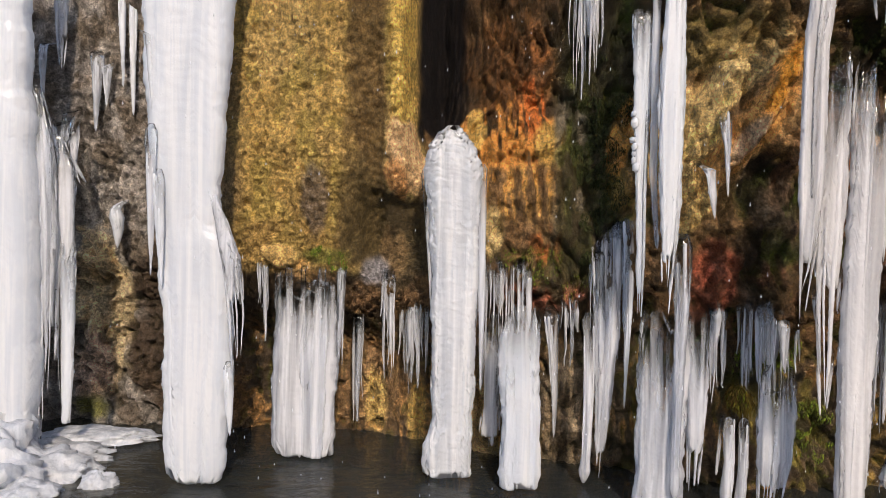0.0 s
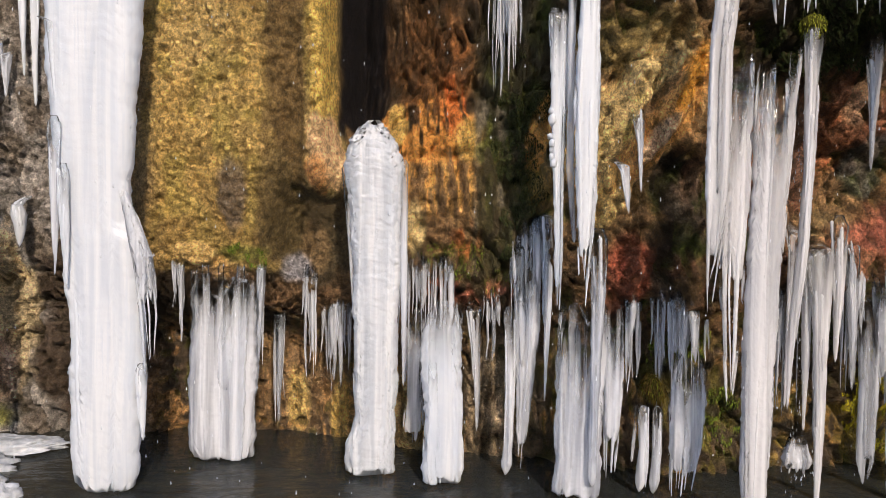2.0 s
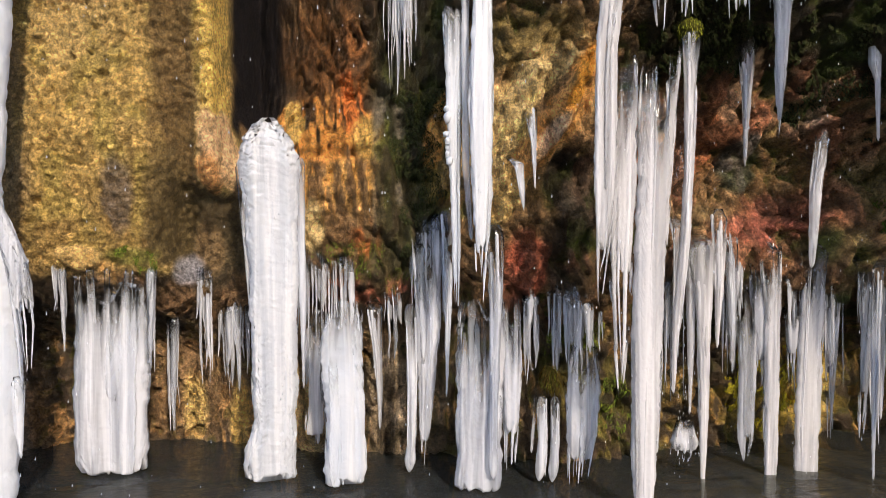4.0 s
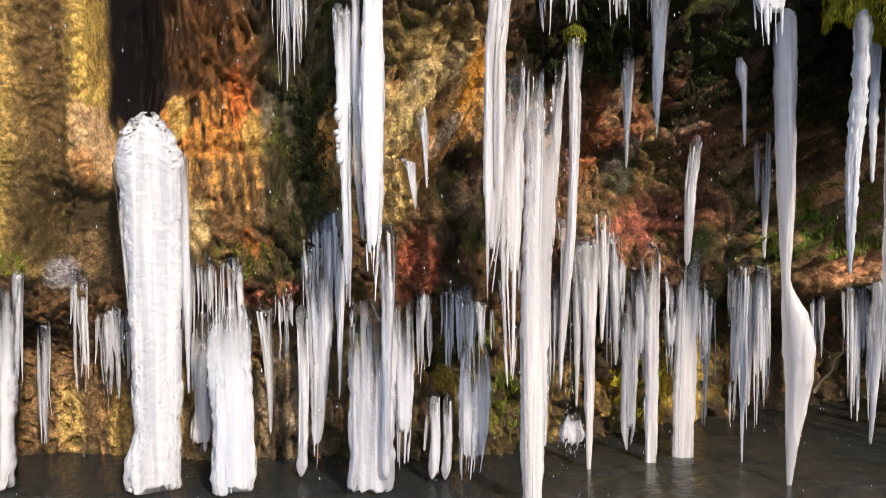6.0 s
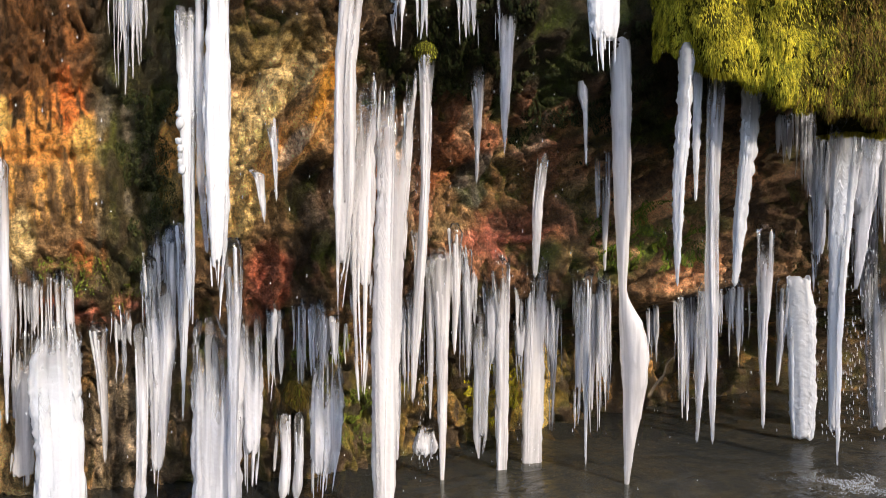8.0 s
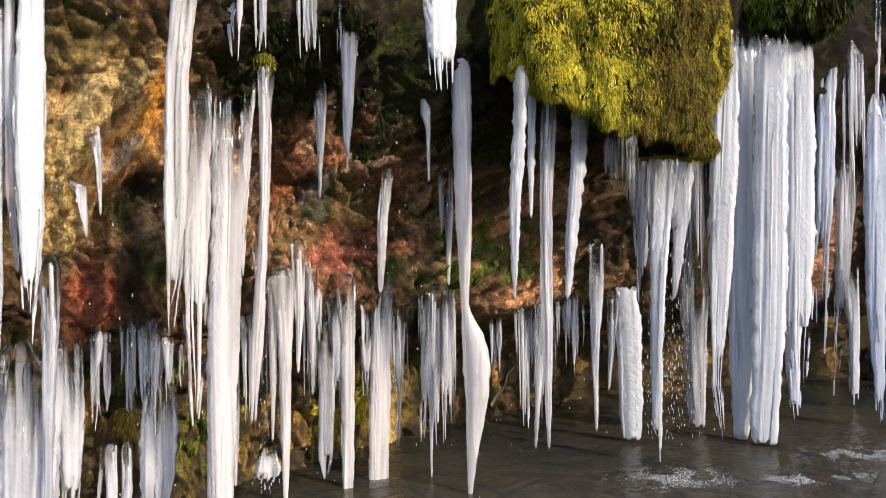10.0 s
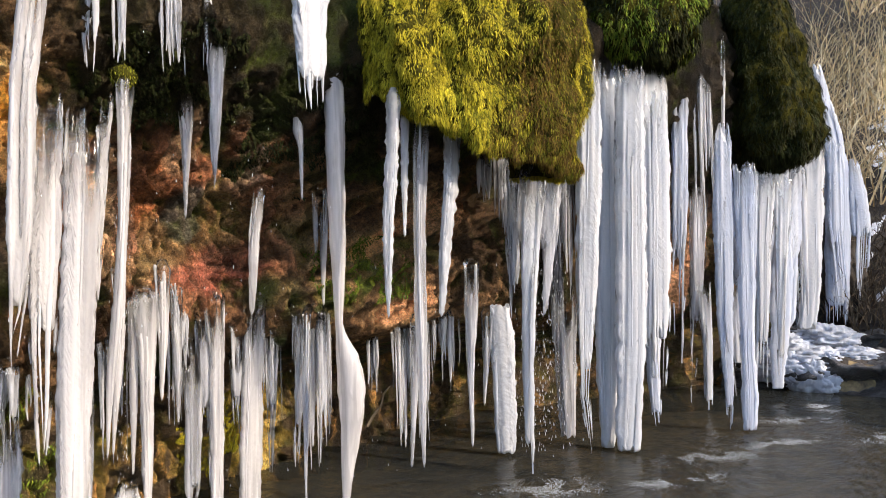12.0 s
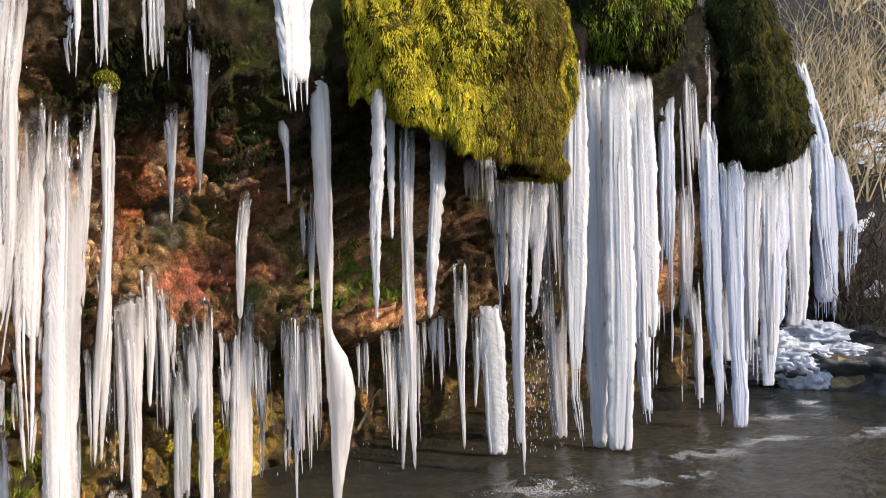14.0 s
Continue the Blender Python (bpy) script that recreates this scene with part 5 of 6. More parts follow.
icicle_row((-1.30, 5.18, 1.40), (-1.19, 5.19, 1.38), 0.88, 1.20, 5, 0.032, "clear", "thin clear icicle under the ochre pillar")
icicle_row((-0.77, 5.40, 1.36), (-0.71, 5.40, 1.34), 0.70, 1.03, 3, 0.037, "milky", "thin milky icicle under the ochre pillar")
icicle_row((-0.68, 5.50, 1.02), (-0.55, 5.50, 1.00), 0.22, 0.51, 4, 0.046, "clear", "thin clear icicle in the shaded recess")
icicle_row((-0.49, 5.51, 1.28), (-0.33, 5.51, 1.24), 0.60, 1.02, 5, 0.038, "clear", "thin clear icicle in the shaded recess")
icicle_row((-0.32, 5.51, 1.03), (-0.08, 5.52, 1.12), 0.48, 0.86, 8, 0.034, "clear", "thin clear icicle in the shaded recess")
icicle_row((0.21, 5.23, 1.47), (0.49, 5.24, 1.31), 0.83, 1.15, 8, 0.032, "clear", "thin clear icicle on the rusty rock lip")
icicle_row((0.48, 5.19, 1.43), (0.64, 5.20, 1.32), 0.92, 1.08, 6, 0.032, "clear", "thin clear icicle on the rusty rock lip")
icicle_row((0.80, 5.15, 1.15), (0.97, 5.15, 1.11), 0.74, 1.01, 5, 0.031, "clear", "thin clear icicle on the rusty rock lip")
icicle_row((0.98, 4.91, 1.56), (1.27, 4.92, 1.66), 0.82, 1.27, 14, 0.033, "milky", "thin milky icicle of a dense row")
icicle_row((1.68, 4.78, 1.15), (1.86, 4.78, 1.17), 0.65, 1.00, 7, 0.036, "milky", "thin milky icicle below the red rock")
icicle_row((1.85, 4.68, 1.23), (2.26, 4.70, 1.06), 0.46, 0.95, 14, 0.035, "milky", "thin milky icicle above the mossy stone")
icicle_row((2.52, 4.50, 1.12), (2.73, 4.50, 1.38), 0.55, 0.90, 6, 0.034, "clear", "thin clear icicle below the rock lip")
icicle_row((2.95, 4.50, 1.57), (3.18, 4.50, 1.33), 0.72, 1.18, 9, 0.035, "clear", "thin clear icicle below the rock lip")
icicle_row((3.43, 4.50, 1.25), (3.95, 4.50, 1.23), 0.52, 1.01, 12, 0.032, "clear", "thin clear icicle over mossy rock")
icicle_row((3.94, 4.40, 1.34), (4.37, 4.40, 1.27), 0.26, 1.00, 14, 0.041, "milky", "thin milky icicle of a dense row")
icicle_row((4.04, 4.25, 1.36), (4.20, 4.25, 1.31), 0.40, 0.94, 6, 0.042, "milky", "thin glassy icicle over the pool edge")
icicle_row((4.40, 4.10, 1.12), (4.57, 4.10, 1.13), 0.67, 0.90, 5, 0.039, "clear", "thin glassy icicle over the pool edge")
icicle_row((4.53, 4.00, 1.16), (5.52, 4.00, 1.27), 0.63, 1.07, 20, 0.039, "clear", "thin glassy icicle in the shaded recess")
icicle_row((4.35, 3.80, 1.22), (4.86, 3.80, 1.22), 0.35, 0.64, 8, 0.046, "clear", "long thin glassy icicle in the shaded recess")
icicle_row((4.67, 3.20, 2.43), (5.15, 3.20, 2.55), 1.98, 2.27, 10, 0.033, "milky", "short white icicle fringing the moss curtain")
icicle_row((5.81, 3.30, 2.54), (6.32, 3.30, 2.51), 1.44, 2.17, 8, 0.049, "milky", "short white icicle fringing the moss curtain")
icicle_row((6.62, 3.90, 1.93), (7.23, 3.90, 1.88), 0.75, 1.53, 8, 0.057, "clear", "thin clear icicle in deep shade")
icicle_row((2.05, 3.60, 3.11), (2.13, 3.60, 3.14), 2.65, 2.84, 4, 0.027, "clear", "thin clear icicle under the dark overhang")
icicle_row((2.21, 3.60, 3.17), (2.28, 3.60, 3.19), 2.72, 2.79, 2, 0.039, "milky", "thin clear icicle under the dark overhang")
icicle_row((2.43, 3.60, 3.23), (2.67, 3.60, 3.31), 2.70, 2.90, 6, 0.030, "clear", "thin clear icicle under the dark overhang")
icicle_row((2.72, 3.60, 3.26), (2.76, 3.60, 3.27), 2.77, 2.88, 2, 0.025, "clear", "thin clear icicle under the dark overhang")
icicle_row((3.74, 4.60, 3.90), (4.06, 4.60, 4.00), 2.82, 3.12, 3, 0.026, "clear", "hair-thin clear icicle in the dark recess")
icicle_row((0.78, 4.55, 3.20), (1.02, 4.55, 3.20), 2.48, 2.86, 7, 0.031, "clear", "thin clear icicle on the dark mossy wall")
icicle_row((7.11, 3.62, 3.92), (7.34, 3.35, 3.85), 3.15, 3.63, 6, 0.059, "milky", "short icicle under the mossy dome")
icicle_row((8.20, 2.91, 3.94), (8.39, 2.71, 3.44), 1.96, 3.07, 6, 0.056, "clear", "thin clear icicle in a dark recess")
icicle_row((9.24, 2.80, 2.92), (9.56, 2.41, 2.86), 1.64, 2.58, 9, 0.074, "milky", "thin milky icicle fringing the mossy dome")
icicle_row((10.35, 2.55, 2.93), (10.58, 2.27, 2.84), 0.96, 2.27, 8, 0.081, "milky", "thin milky icicle beside the sunlit ice column")


tagged(link("icicle_fringe", REST[0], REST[1], ICE["clear"], head=REST[2]), "countless hair-thin clear icicles along the rock lips", "icicles", kind="stuff")


def knobs(root, n, low, high, offs, size, mat, seed, turn=0.0):
    """Frost knobs grown on an ice column, between two heights and two sideways offsets."""
    rng = random.Random(seed)
    side = Vector((math.cos(radians(turn)), math.sin(radians(turn)), 0))
    deep = Vector((-side.y, side.x, 0))
    for i in range(n):
        f = rng.random()
        p = side * (offs[0] + (offs[1] - offs[0]) * f) - deep * rng.uniform(0.0, 0.12) * (1 - abs(2 * f - 1))
        r = size * rng.uniform(0.5, 1.4)
        z = low + (high - low) * (i + rng.random()) / n - root.location.z
        lump("frost_knob", p.x, p.y, z, r, r, r * rng.uniform(0.7, 1.5), ICE[mat], root, i * 1.7 + seed, 0.5, 2.5, 6)


knobs(column_serrated, 10, 2.0, 2.4, (-0.055, -0.048), 0.017, "white", 5)


# ---- moss ----
def strands(name, roots, mat, parent, length, width, seed, droop=1.0):
    """Many short hanging fronds: roots are (place, normal). Neighbours lean alike, so that locks form."""
    rng = random.Random(seed)
    vs, fs = [], []
    for p, nrm in roots:
        lean = 0.75 * nz(p.x * 3.1 + seed, p.y * 3.1, p.z * 2.3) + 0.5 * nz(p.x * 11, p.y * 11 + seed, p.z * 9)
        across = nrm.cross(Vector((0, 0, 1)))
        across = across.normalized() if across.length > 0.01 else Vector((1, 0, 0))
        L = length * rng.uniform(0.45, 1.5) * (1 + 0.5 * nz(p.x * 16, p.y * 16, p.z * 12 + seed))
        w = width * rng.uniform(0.6, 1.4)
        d = (nrm * rng.uniform(0.25, 0.8) + across * (lean + rng.uniform(-0.4, 0.4)) + Vector((0, 0, rng.uniform(-0.6, 0.1)))).normalized()
        fall = (d * 0.45 + Vector((0, 0, -droop)) + across * (0.5 * lean + rng.uniform(-0.3, 0.3))).normalized()
        flat_way = (across * rng.uniform(0.4, 1) + nrm * rng.uniform(-0.7, 0.7)).normalized() * w
        k = len(vs)
        q1 = p + d * L * 0.4
        q2 = q1 + fall * L * 0.4
        q3 = q2 + fall * L * 0.3 + Vector((0, 0, -0.1 * L))
        vs += [tuple(p - flat_way * 0.7), tuple(p + flat_way * 0.7), tuple(q1 + flat_way), tuple(q1 - flat_way), tuple(q2 + flat_way * 0.9), tuple(q2 - flat_way * 0.9), tuple(q3)]
        fs += [(k, k + 1, k + 2, k + 3), (k + 3, k + 2, k + 4, k + 5), (k + 5, k + 4, k + 6)]
    ob = link(name, vs, fs, mat, parent, smooth=False)
    tagged(ob, kind="stuff")
    return ob


def clothe(root, grid, pick, mats, count, length, width, seed, thin=-0.08):
    """Fronds over a grid of points: pick(u, v, place) names the tone; patches stay bare where the noise is low."""
    rng = random.Random(seed)
    nu, nv = len(grid) - 1, len(grid[0]) - 1
    o = root.location
    piles = {i: [] for i in range(len(mats))}
    for _ in range(count):
        fi, fj = rng.random() * nu * 0.999, (rng.random() ** 1.2) * nv * 0.98
        i, j = int(fi), int(fj)
        a, b, c = grid[i][j], grid[i + 1][j], grid[i][j + 1]
        p = a + (b - a) * (fi - i) + (c - a) * (fj - j)
        nrm = (b - a).cross(c - a)
        nrm = nrm.normalized() if nrm.length > 0 else Vector((0, -1, 0))
        if nz(p.x * 13, p.y * 13, p.z * 8) + 0.6 * nz(p.x * 30, p.y * 30, p.z * 22) < thin and rng.random() < 0.85:
            continue
        piles[pick(fi / nu, fj / nv, p, rng)].append((p - o, nrm))
    for i, mt in enumerate(mats):
        if piles[i]:
            strands("moss_fronds", piles[i], mt, root, length, width, seed * 7 + i)


def moss_mound(name, path, hems, z_top, thick, label, mats, count, seed, length=0.085, width=0.0028):
    """A hanging moss curtain along a plan line, in locks, with an uneven lower hem."""
    z_low = min(hems)
    root = thing(name, (*path[0], z_low), label, "moss")
    o = Vector((*path[0], z_low))
    nu, nv = 110, 70
    pts = [Vector((a, b, 0)) for a, b in path]
    seg = [0.0]
    for a, b in zip(pts, pts[1:]):
        seg.append(seg[-1] + (b - a).length)
    px, py = [p.x for p in pts], [p.y for p in pts]
    grid = []
    for i in range(nu + 1):
        u = i / nu
        s = u * seg[-1]
        e = 0.03 * seg[-1]
        c = Vector((float(np.interp(s, seg, px)), float(np.interp(s, seg, py)), 0))
        c2 = Vector((float(np.interp(s + e, seg, px)), float(np.interp(s + e, seg, py)), 0))
        c1 = Vector((float(np.interp(s - e, seg, px)), float(np.interp(s - e, seg, py)), 0))
        t = (c2 - c1).normalized()
        out = Vector((t.y, -t.x, 0))
        hem = float(np.interp(u, np.linspace(0, 1, len(hems)), hems)) + 0.06 * nz(u * 8, seed, 0) + 0.05 * nz(u * 26, seed, 3)
        side = math.sqrt(max(0.0, 1 - abs(2 * u - 1) ** 5))
        row = []
        for j in range(nv + 1):
            v = j / nv
            z = hem + (z_top - hem) * (0.5 - 0.5 * math.cos(math.pi * v)) if v < 1 else z_top
            bulge = math.sin(min(1.0, v * 2.6 + 0.35) * math.pi * 0.5) if v < 0.55 else 1.0 - 0.35 * (v - 0.55)
            r = thick * side * bulge
            r += 0.10 * side * nz(c.x * 2.2, c.y * 2.2, z * 2.2 + seed) + 0.12 * nz(c.x * 6, c.y * 6, z * 2.6) + 0.06 * nz(c.x * 16, c.y * 16, z * 7)
            row.append(c + out * r + Vector((0, 0, z)))
        grid.append(row)
    vs = [tuple(p - o) for r in grid for p in r]
    w = nv + 1
    fs = [(i * w + j, (i + 1) * w + j, (i + 1) * w + j + 1, i * w + j + 1) for i in range(nu) for j in range(nv)]
    link("moss_body", vs, fs, MOSS_BODY, root)

    def pick(u, v, p, rng):
        k = u + 0.16 * nz(p.x * 2.6, p.y * 2.6, p.z * 1.6) + 0.1 * nz(p.x * 8, p.y * 8, p.z * 5) + rng.uniform(-0.07, 0.07)
        # far rim in gold fronds: its sunlight put into their tone
        if u > 0.66 and k > 0.66:
            return 0 if rng.random() < 0.75 else 1
        if k < 0.3:
            return 0 if rng.random() < 0.8 else 1
        if k < 0.44:
            return 1 if rng.random() < 0.55 else 0
        return 2 if rng.random() < 0.72 else 1

    clothe(root, grid, pick, mats, count, length, width, seed)
    return root


def moss_dome(stations, label, mats, count, seed):
    """A moss-grown knob hanging from the cliff. Stations from the top: place and radius."""
    low = Vector(stations[-1][:3])
    root = thing("moss_dome", low, label, "moss")
    zs = [s[2] for s in stations][::-1]
    nu, nv = 60, 50
    grid = []
    for i in range(nu + 1):
        a = 2 * math.pi * i / nu
        row = []
        for j in range(nv + 1):
            v = j / nv
            z = zs[0] + (zs[-1] - zs[0]) * v ** 1.6
            x, y, r = (float(np.interp(z, zs, [s[k] for s in stations][::-1])) for k in (0, 1, 3))
            r *= min(1.0, math.sqrt(v * 9))
            d = Vector((math.cos(a), math.sin(a), 0))
            r *= 1 + 0.3 * nz(d.x * 1.6 + seed, d.y * 1.6, z * 2.2) + 0.16 * nz(d.x * 4 + seed, d.y * 4, z * 6)
            row.append(Vector((x, y, z)) + d * r)
        grid.append(row)
    w = nv + 1
    link("moss_body", [tuple(p - low) for r in grid for p in r], [(i * w + j, (i + 1) * w + j, (i + 1) * w + j + 1, i * w + j + 1) for i in range(nu) for j in range(nv)], MOSS_BODY, root)

    def pick(u, v, p, rng):
        return 1 if nz(p.x * 2.5 + seed, p.y * 2.5, p.z * 2.5) + 0.5 * nz(p.x * 7, p.y * 7, p.z * 7) + rng.uniform(-0.15, 0.15) > 0.12 else 0

    clothe(root, grid, pick, mats, count, 0.05, 0.004, seed, -0.15)
    return root


moss_mound("moss_curtain", ((3.98, 3.6), (4.18, 3.22), (4.52, 2.99), (5.0, 2.88), (5.32, 2.95), (5.45, 3.4)), (2.86, 2.8, 2.64, 2.5, 2.42, 2.42, 2.38, 2.34, 2.36, 2.4, 2.4), 4.2, 0.26, "golden-green hanging moss curtain in low sun", [MOSS_GOLD, MOSS_OLIVE, MOSS_BROWN], 270000, 3, 0.03, 0.0015)
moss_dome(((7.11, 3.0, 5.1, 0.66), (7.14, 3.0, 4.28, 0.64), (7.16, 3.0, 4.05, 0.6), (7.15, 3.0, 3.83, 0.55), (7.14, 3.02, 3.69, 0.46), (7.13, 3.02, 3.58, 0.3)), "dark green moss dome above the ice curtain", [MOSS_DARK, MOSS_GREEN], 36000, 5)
# both frond tones near-black, with the dome's shade put into them
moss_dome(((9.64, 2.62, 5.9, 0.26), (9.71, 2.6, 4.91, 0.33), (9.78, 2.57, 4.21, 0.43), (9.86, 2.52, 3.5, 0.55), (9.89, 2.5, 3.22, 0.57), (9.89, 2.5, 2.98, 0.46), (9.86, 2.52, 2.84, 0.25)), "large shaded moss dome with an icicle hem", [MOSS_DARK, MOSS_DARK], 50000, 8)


def moss_patch(x0, x1, z0, z1, count, mat, seed, label, length=0.035, width=0.0022):
    """Moss growing on the cliff face, in ragged clumps."""
    rng = random.Random(seed)
    roots = []
    o = Vector((0.5 * (x0 + x1), face(0.5 * (x0 + x1), 0.5 * (z0 + z1)), 0.5 * (z0 + z1)))
    tries = 0
    while len(roots) < count and tries < count * 8:
        tries += 1
        x, z = rng.uniform(x0, x1), rng.uniform(z0, z1)
        u, v = (2 * (x - x0) / (x1 - x0) - 1), (2 * (z - z0) / (z1 - z0) - 1)
        if nz(x * 5, 2.0 + seed, z * 5) + 0.5 * nz(x * 13, 1.0, z * 13) < (u * u + v * v) * 0.6 - 0.15:
            continue
        roots.append((Vector((x, face(x, z) - 0.005, z)) - o, Vector((0, -1, 0.15))))
    e = thing("moss_patch", o, label, "moss", "moss on the cliff")
    strands("moss_fronds", roots, mat, e, min(length, 0.015), width, seed)


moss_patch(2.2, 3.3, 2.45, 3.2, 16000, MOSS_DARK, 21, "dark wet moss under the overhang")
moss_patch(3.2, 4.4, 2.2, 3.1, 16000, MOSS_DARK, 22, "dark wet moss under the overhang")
moss_patch(4.05, 5.1, 1.3, 1.95, 16000, MOSS_GREEN, 23, "bright green moss on a slanting rock")
moss_patch(3.2, 4.4, 0.05, 0.9, 10000, MOSS_GOLD, 24, "yellow-green moss at the foot of the rock", 0.035)
moss_patch(2.15, 2.7, 0.0, 0.6, 1600, MOSS_GREEN, 25, "green moss at the foot of the rock", 0.04)
moss_patch(0.85, 1.3, 1.4, 3.0, 6000, MOSS_DARK, 26, "dark wet moss on the streaked wall", 0.04)
moss_patch(0.3, 1.2, 1.2, 1.6, 500, MOSS_GREEN, 27, "patchy green moss on rusty rock", 0.03)
moss_patch(-1.0, -0.6, 1.35, 1.55, 250, MOSS_GREEN, 28, "small green moss tuft under the ochre pillar", 0.03)
moss_patch(1.9, 2.4, 0.6, 1.0, 1200, MOSS_GREEN, 29, "green moss behind the icicles", 0.04)
moss_patch(5.6, 7.5, 1.0, 2.4, 6000, MOSS_DARK, 30, "dark wet moss in the recess")

stone = thing("mossy_stone", (1.93, 4.72, 0.62), "small mossy stone tuft above short ice stalks", "stone")
lump("stone_body", 0, 0.1, 0, 0.05, 0.1, 0.07, MOSS_BODY, stone, 3.0, 0.35, 2.6, 14)
rng = random.Random(9)
tr = []
for _ in range(900):
    d = Vector((rng.gauss(0, 1), rng.gauss(0, 1) - 0.5, rng.gauss(0, 1))).normalized()
    tr.append((Vector((d.x * 0.055, 0.1 + d.y * 0.11, d.z * 0.08)), d))
strands("moss_fronds", tr, MOSS_BROWN, stone, 0.034, 0.0018, 78)
strands("moss_fronds", tr[:250], MOSS_OLIVE, stone, 0.03, 0.0018, 79)
rng = random.Random(5)
tuft = thing("moss_tuft", (2.47, 3.98, 2.74), "small bright green moss tuft on an icicle root", "moss")
lump("moss_body", 0, 0, 0.03, 0.06, 0.06, 0.06, MOSS_BODY, tuft, 2.0, 0.3, 3.0, 10)
tr = []
for _ in range(500):
    d = Vector((rng.gauss(0, 1), rng.gauss(0, 1), rng.gauss(0, 1))).normalized()
    tr.append((d * 0.06 + Vector((0, 0, 0.03)), d))
strands("moss_fronds", tr, MOSS_OLIVE, tuft, 0.018, 0.0016, 77)

def stick(a, b, r, label, seed):
    """A bent, tapering dead stick from a to b."""
    a, b = Vector(a), Vector(b)
    vs, fs, n = [], [], 14
    for k in range(n + 1):
        f = k / n
        p = (b - a) * f + Vector((0.02 * nz(f * 3, seed, 0), 0.02 * nz(f * 3, seed, 5), 0.012 * nz(f * 2.5, seed, 9)))
        for j in range(7):
            q = r * (1 - 0.6 * f) * (1 + 0.2 * nz(j, f * 9, seed))
            vs.append((p.x + q * math.cos(j * 0.8976), p.y, p.z + q * math.sin(j * 0.8976)))
    for k in range(n):
        for j in range(7):
            fs.append((k * 7 + j, (k + 1) * 7 + j, (k + 1) * 7 + (j + 1) % 7, k * 7 + (j + 1) % 7))
    o = link("stick", vs, fs, DARK_TWIG)
    o.location = a
    tagged(o, label, "stick")


stick((4.32, 3.98, 0.51), (4.41, 3.84, 0.79), 0.018, "pale dead stick leaning on the rock", 2.0)

# ---- snow and ice lumps at the near end ----
for x, y, z, rx, ry, rz, k in ((-2.95, 4.55, 0.0, 0.5, 0.34, 0.26, 1.0), (-2.5, 4.42, -0.02, 0.24, 0.2, 0.1, 2.0), (-2.14, 4.66, 0.0, 0.11, 0.1, 0.08, 3.0), (-2.62, 4.85, 0.0, 0.34, 0.26, 0.15, 4.0), (-3.1, 4.9, 0.12, 0.4, 0.3, 0.3, 5.0), (-2.3, 4.2, -0.03, 0.2, 0.14, 0.07, 6.0), (-2.75, 5.2, 0.0, 0.4, 0.22, 0.1, 7.0)):
    o = lump("ice_lump", 0, 0, 0, rx, ry, rz, ICE["crust"], None, k, 0.3, 2.4, 30)
    o.location = (x, y, z)
    tagged(o, "rounded lump of milky splash ice at the pool edge", "ice lump", "ice lumps at the pool edge")
o = lump("ice_shelf", 0, 0, 0, 0.42, 0.2, 0.06, ICE["crust"], None, 9.0, 0.3, 1.8, 34)
o.location = (-2.6, 5.55, 0.06)
tagged(o, "flat icy snow shelf at the foot of the grey rock", "ice shelf")

# ---- stepped cascade, far bank and bushes ----
def ledge(x0, y0, y1, z_top, back, label, seed):
    """A broken rock step: a rough upright front and an uneven top."""
    vs, fs = [], []
    ny, nk = 90, 46
    for i in range(ny + 1):
        y = y0 + (y1 - y0) * i / ny
        for k in range(nk + 1):
            f = k / nk
            if f < 0.45:
                x, z = x0, -0.35 + (z_top + 0.35) * f / 0.45
            else:
                x, z = x0 + back * (f - 0.45) / 0.55, z_top
            q = 0.16 * nz(y * 2.2 + seed, z * 3.0, x * 1.2) + 0.1 * nz(y * 6 + seed, z * 7, x * 4) + 0.05 * nz(y * 15, z * 15, x * 12 + seed)
            if f < 0.45:
                x += q + 0.1 * math.sin(z * 16 + nz(y, seed, 0) * 4)
            else:
                z += q * 0.8 + 0.1 * (f - 0.45)
            vs.append((x - x0, y - y0, z))
    w = nk + 1
    for i in range(ny):
        for k in range(nk):
            fs.append((i * w + k, i * w + k + 1, (i + 1) * w + k + 1, (i + 1) * w + k))
    o = link("rock_ledge", vs, fs, DARK_STONE)
    o.location = (x0, y0, 0)
    tagged(o, label, "rock ledge", "stepped ledge")


ledge(10.75, 0.2, 3.5, 0.38, 1.5, "wet dark rock ledge at the pool edge", 1.0)
ledge(11.9, 0.4, 3.4, 0.62, 1.2, "upper wet rock ledge under the frozen waterfall", 4.0)
for x, y, z, rx, ry, rz, s in ((10.8, 2.8, 0.28, 0.22, 0.42, 0.2, 11.0), (11.25, 2.5, 0.4, 0.5, 0.42, 0.14, 12.0), (11.9, 2.4, 0.6, 0.5, 0.4, 0.18, 13.0), (10.72, 2.35, 0.14, 0.1, 0.3, 0.24, 15.0), (11.6, 2.0, 0.42, 0.35, 0.3, 0.1, 16.0), (11.4, 2.8, 0.5, 0.4, 0.3, 0.16, 17.0), (11.05, 2.2, 0.38, 0.2, 0.16, 0.1, 18.0)):
    o = lump("ice_mound", 0, 0, 0, rx, ry, rz, ICE["blue"], None, s, 0.38, 3.6, 34)
    o.location = (x, y, z)
    tagged(o, "bluish white frozen cascade mound on the ledge", "ice mound", "ice of the cascade")


o = lump("rock_slope", 0, 0, 0, 0.5, 0.3, 1.2, BANK, None, 21.0, 0.3, 2.6, 40)
o.location = (13.1, 2.35, 1.5)
tagged(o, "brown earthy rock slope beside the frozen waterfall", "rock slope")


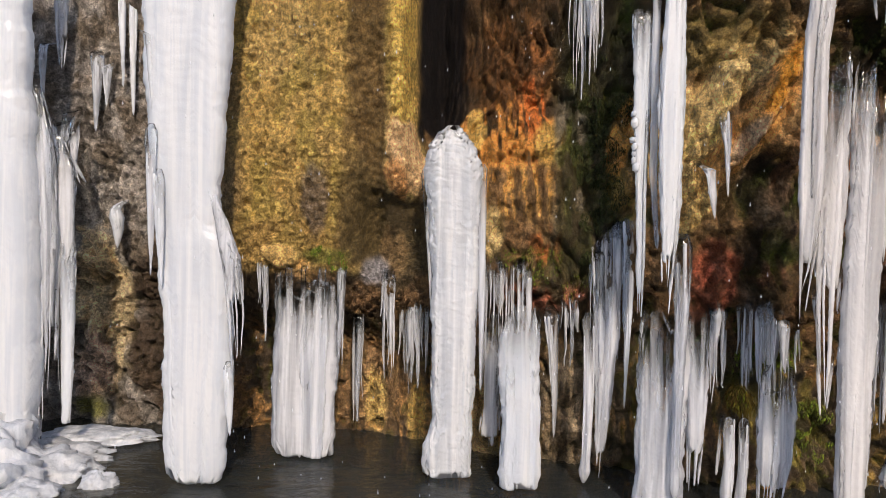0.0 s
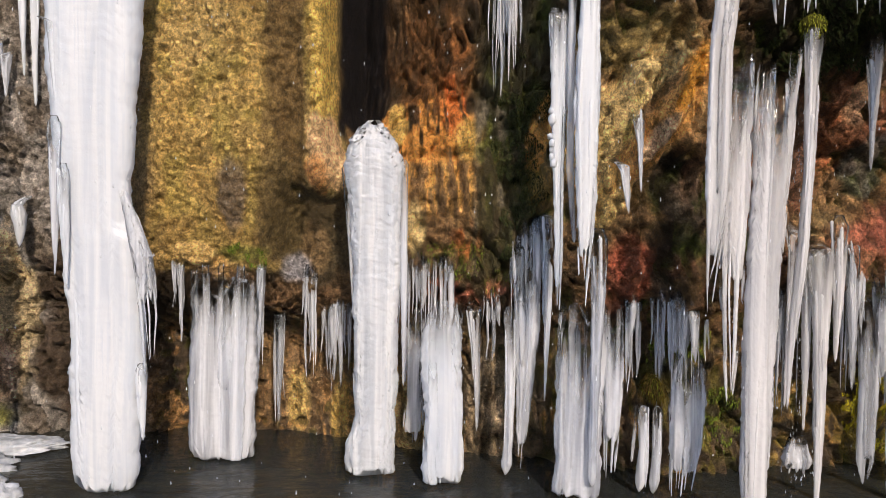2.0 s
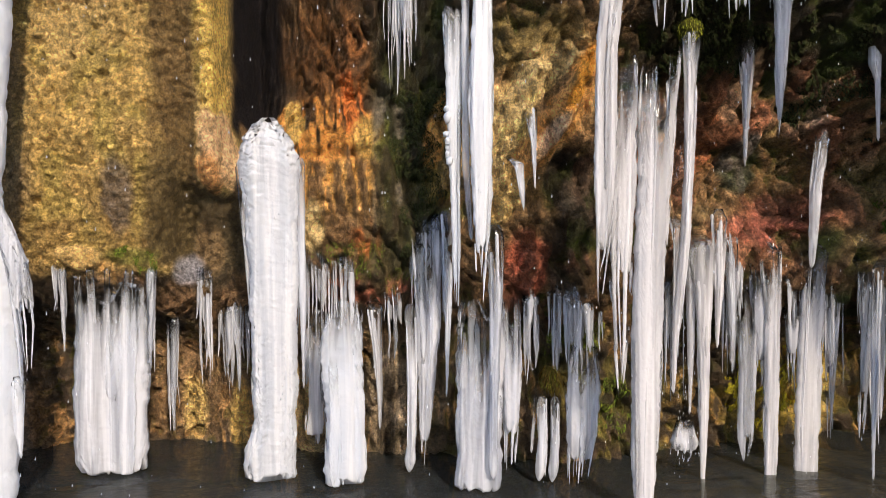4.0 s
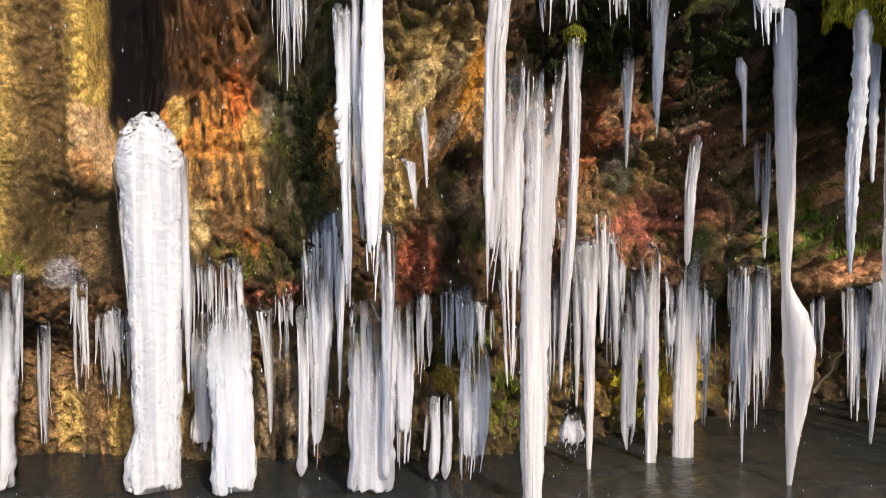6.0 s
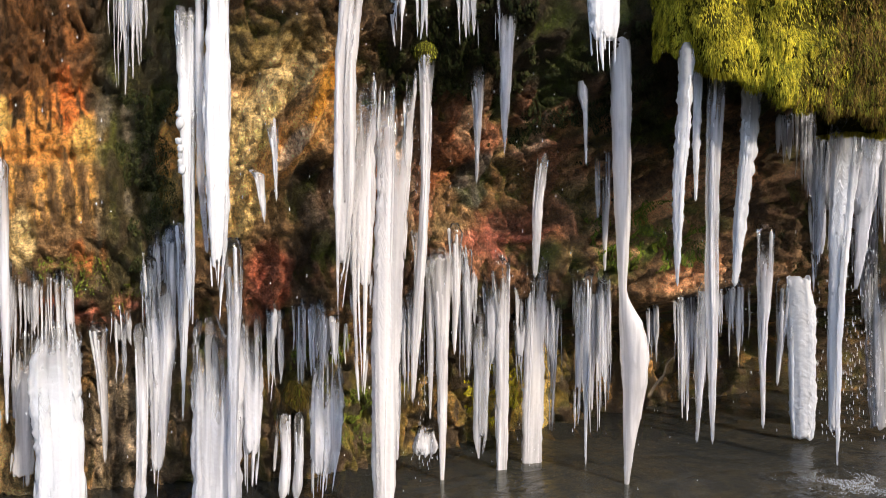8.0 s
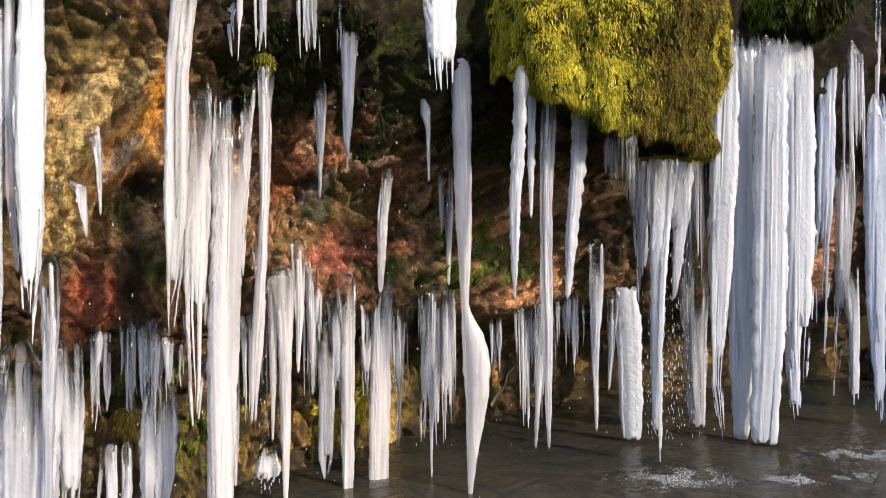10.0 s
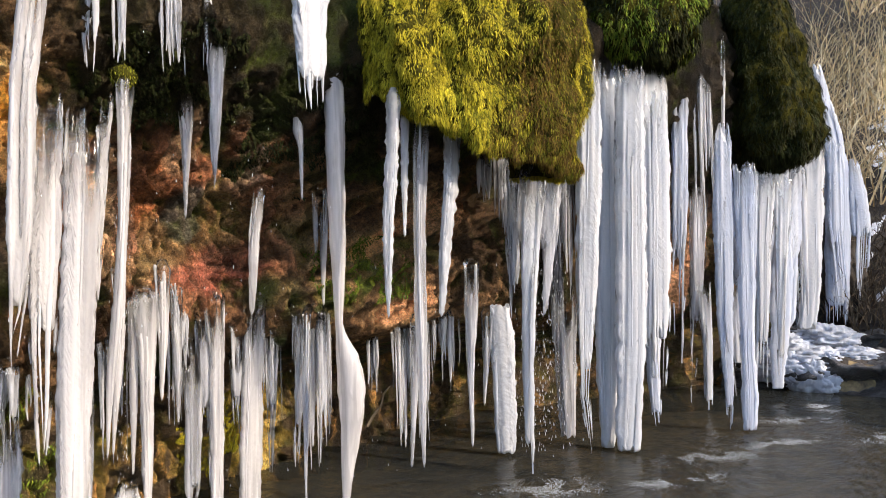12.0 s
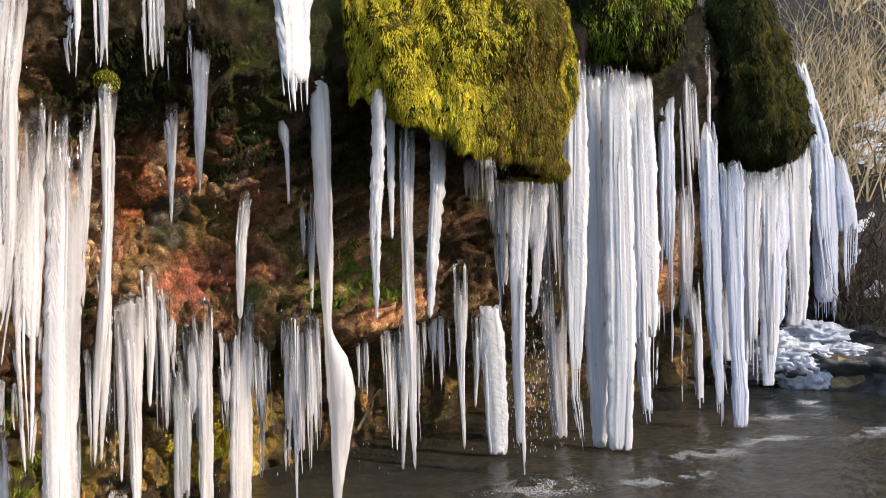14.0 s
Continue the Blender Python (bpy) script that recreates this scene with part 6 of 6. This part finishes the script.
def bush(x, y, z, h, n, mat, label, seed, spread=0.8):
    """A leafless thicket: arching stems with side twigs."""
    rng = random.Random(seed)
    vs, fs = [], []

    def cane(p, d, L, r, bends):
        k0 = len(vs)
        q, step = p.copy(), L / bends
        for b in range(bends + 1):
            rr = r * (1 - 0.8 * b / bends)
            for a in (0, 2.1, 4.2):
                vs.append((q.x + rr * math.cos(a), q.y + rr * math.sin(a), q.z + 0.3 * rr * math.sin(a)))
            d = (d + Vector((rng.uniform(-0.3, 0.3), rng.uniform(-0.3, 0.3), rng.uniform(-0.28, 0.12)))).normalized()
            q = q + d * step
            if b < bends:
                for a in range(3):
                    n2 = (a + 1) % 3
                    fs.append((k0 + b * 3 + a, k0 + b * 3 + n2, k0 + b * 3 + 3 + n2, k0 + b * 3 + 3 + a))
            if 0 < b < bends and r > 0.003 and rng.random() < 0.55:
                cane(q, (d + Vector((rng.uniform(-1, 1), rng.uniform(-1, 1), rng.uniform(-0.3, 0.6)))).normalized(), L * rng.uniform(0.25, 0.5), r * 0.5, 3)

    for _ in range(n):
        p = Vector((rng.uniform(-1, 1) * spread, rng.uniform(-1, 1) * spread, -0.1))
        cane(p, Vector((rng.uniform(-0.6, 0.6), rng.uniform(-0.6, 0.6), 1)).normalized(), h * rng.uniform(0.6, 1.2), rng.uniform(0.006, 0.02), 6)
    root = thing("bush", (x, y, z), label, "bush", "bare bushes on the bank")
    tagged(link("branch_tangle", vs, fs, mat, root, smooth=False), kind="stuff")


k = 0
for x, y in ((14.2, 3.6), (14.8, 2.6), (15.4, 1.6), (15.6, 4.4), (16.4, 3.2), (17.0, 2.0), (17.6, 4.2), (18.4, 2.8), (16.0, 0.6), (18.8, 1.2), (19.6, 4.0), (20.4, 2.4)):
    k += 1
    bush(x, y, ground_z(x, y), 2.4, 70, TWIG, "bare straw-coloured thicket on the sunny bank", 100 + k, 0.9)
for x, y in ((12.9, 1.6), (13.3, 0.9), (13.4, 2.2), (12.7, 1.9), (12.6, 1.3), (13.7, 1.6), (13.0, 2.6), (13.2, 1.9), (12.8, 1.0), (13.6, 2.7), (14.0, 2.1)):
    k += 1
    bush(x, y, ground_z(x, y), 0.8, 60, DARK_TWIG, "low tangle of dead twigs on dark ground", 100 + k, 0.6)
rng = random.Random(31)
vs, fs = [], []
for _ in range(9000):
    x, y = rng.uniform(13.2, 18.0), rng.uniform(0.3, 4.5)
    if nz(x * 0.9, y * 0.9, 6.0) + 0.5 * nz(x * 3, y * 3, 2.0) < 0.05:
        continue
    k0, r = len(vs), rng.uniform(0.01, 0.06)
    z = ground_z(x, y)
    for a in range(7):
        q = r * rng.uniform(0.5, 1.3)
        px, py = x + q * math.cos(a * 0.8976), y + q * math.sin(a * 0.8976)
        vs.append((px, py, ground_z(px, py) + 0.004))
    vs.append((x, y, z + 0.02))
    fs.extend([(k0 + a, k0 + (a + 1) % 7, k0 + 7) for a in range(7)])
tagged(link("snow", vs, fs, SNOW), "broken patches of thin old snow on the bank", "snow", kind="stuff")

# ---- foam and ripple glints, falling drops ----
def foam_glints(x, y, rx, ry, turn, n, seed):
    """Drifting foam and painted ripple highlights: many thin pale flecks lying on the water."""
    rng = random.Random(seed)
    vs, fs = [], []
    c, s = math.cos(radians(turn)), math.sin(radians(turn))
    for _ in range(n):
        u, v = rng.gauss(0, 0.45) * rx, rng.gauss(0, 0.4) * ry
        px, py = u * c - v * s, u * s + v * c
        if nz((x + px) * 5, (y + py) * 5, seed) < -0.05:
            continue
        r, k0 = rng.uniform(0.001, 0.0032), len(vs)
        for a in range(6):
            q = r * rng.uniform(0.5, 1.3)
            vs.append((px + q * 1.8 * math.cos(a * 1.047), py + q * math.sin(a * 1.047), 0.0))
        vs.append((px, py, 0.006))
        fs.extend([(k0 + a, k0 + (a + 1) % 6, k0 + 6) for a in range(6)])
    ob = link("foam", vs, fs, FOAM_GLINT)
    ob.location = (x, y, 0.009)
    tagged(ob, "white foam and ripple glints on the dark pool", "foam", kind="stuff")


for n, (x, y, rx, ry, turn) in enumerate(((6.78, 2.26, 0.5, 0.16, -40), (5.15, 2.95, 0.4, 0.2, -30), (5.85, 2.28, 0.6, 0.1, -35), (8.7, 2.03, 0.5, 0.12, -50), (9.6, 2.0, 0.3, 0.12, 20), (7.6, 1.9, 0.5, 0.12, -30), (8.4, 1.2, 0.6, 0.1, -20))):
    foam_glints(x, y, rx, ry * 1.5, turn, 1500, 40 + n)

# ---- falling drops ----
rng = random.Random(11)
vs, fs = [], []


def drop(x, y, z, r, L):
    k0 = len(vs)
    for a in range(4):
        vs.append((x + r * math.cos(a * 1.571), y + r * math.sin(a * 1.571), z))
    vs.extend([(x, y, z + L), (x, y, z - r * 1.5)])
    for a in range(4):
        n2 = (a + 1) % 4
        fs.append((k0 + a, k0 + n2, k0 + 4))
        fs.append((k0 + n2, k0 + a, k0 + 5))


for _ in range(420):
    drop(rng.gauss(5.95, 0.14), rng.gauss(3.45, 0.12), rng.uniform(0.02, 1.7), rng.uniform(0.002, 0.005), rng.uniform(0.01, 0.04))
for _ in range(450):
    drop(rng.uniform(-1.5, 5.0), rng.uniform(3.2, 4.6), rng.uniform(0.02, 3.0), rng.uniform(0.002, 0.0042), rng.uniform(0.006, 0.02))
for _ in range(120):
    drop(rng.gauss(2.62, 0.03), rng.gauss(4.3, 0.05), rng.uniform(0.02, 2.4), rng.uniform(0.0015, 0.003), rng.uniform(0.01, 0.03))
# opaque white puts the glint of the drops into their colour
tagged(link("water_drops", vs, fs, ICE["white"]), "falling drops of melt water", "water drops", kind="stuff")
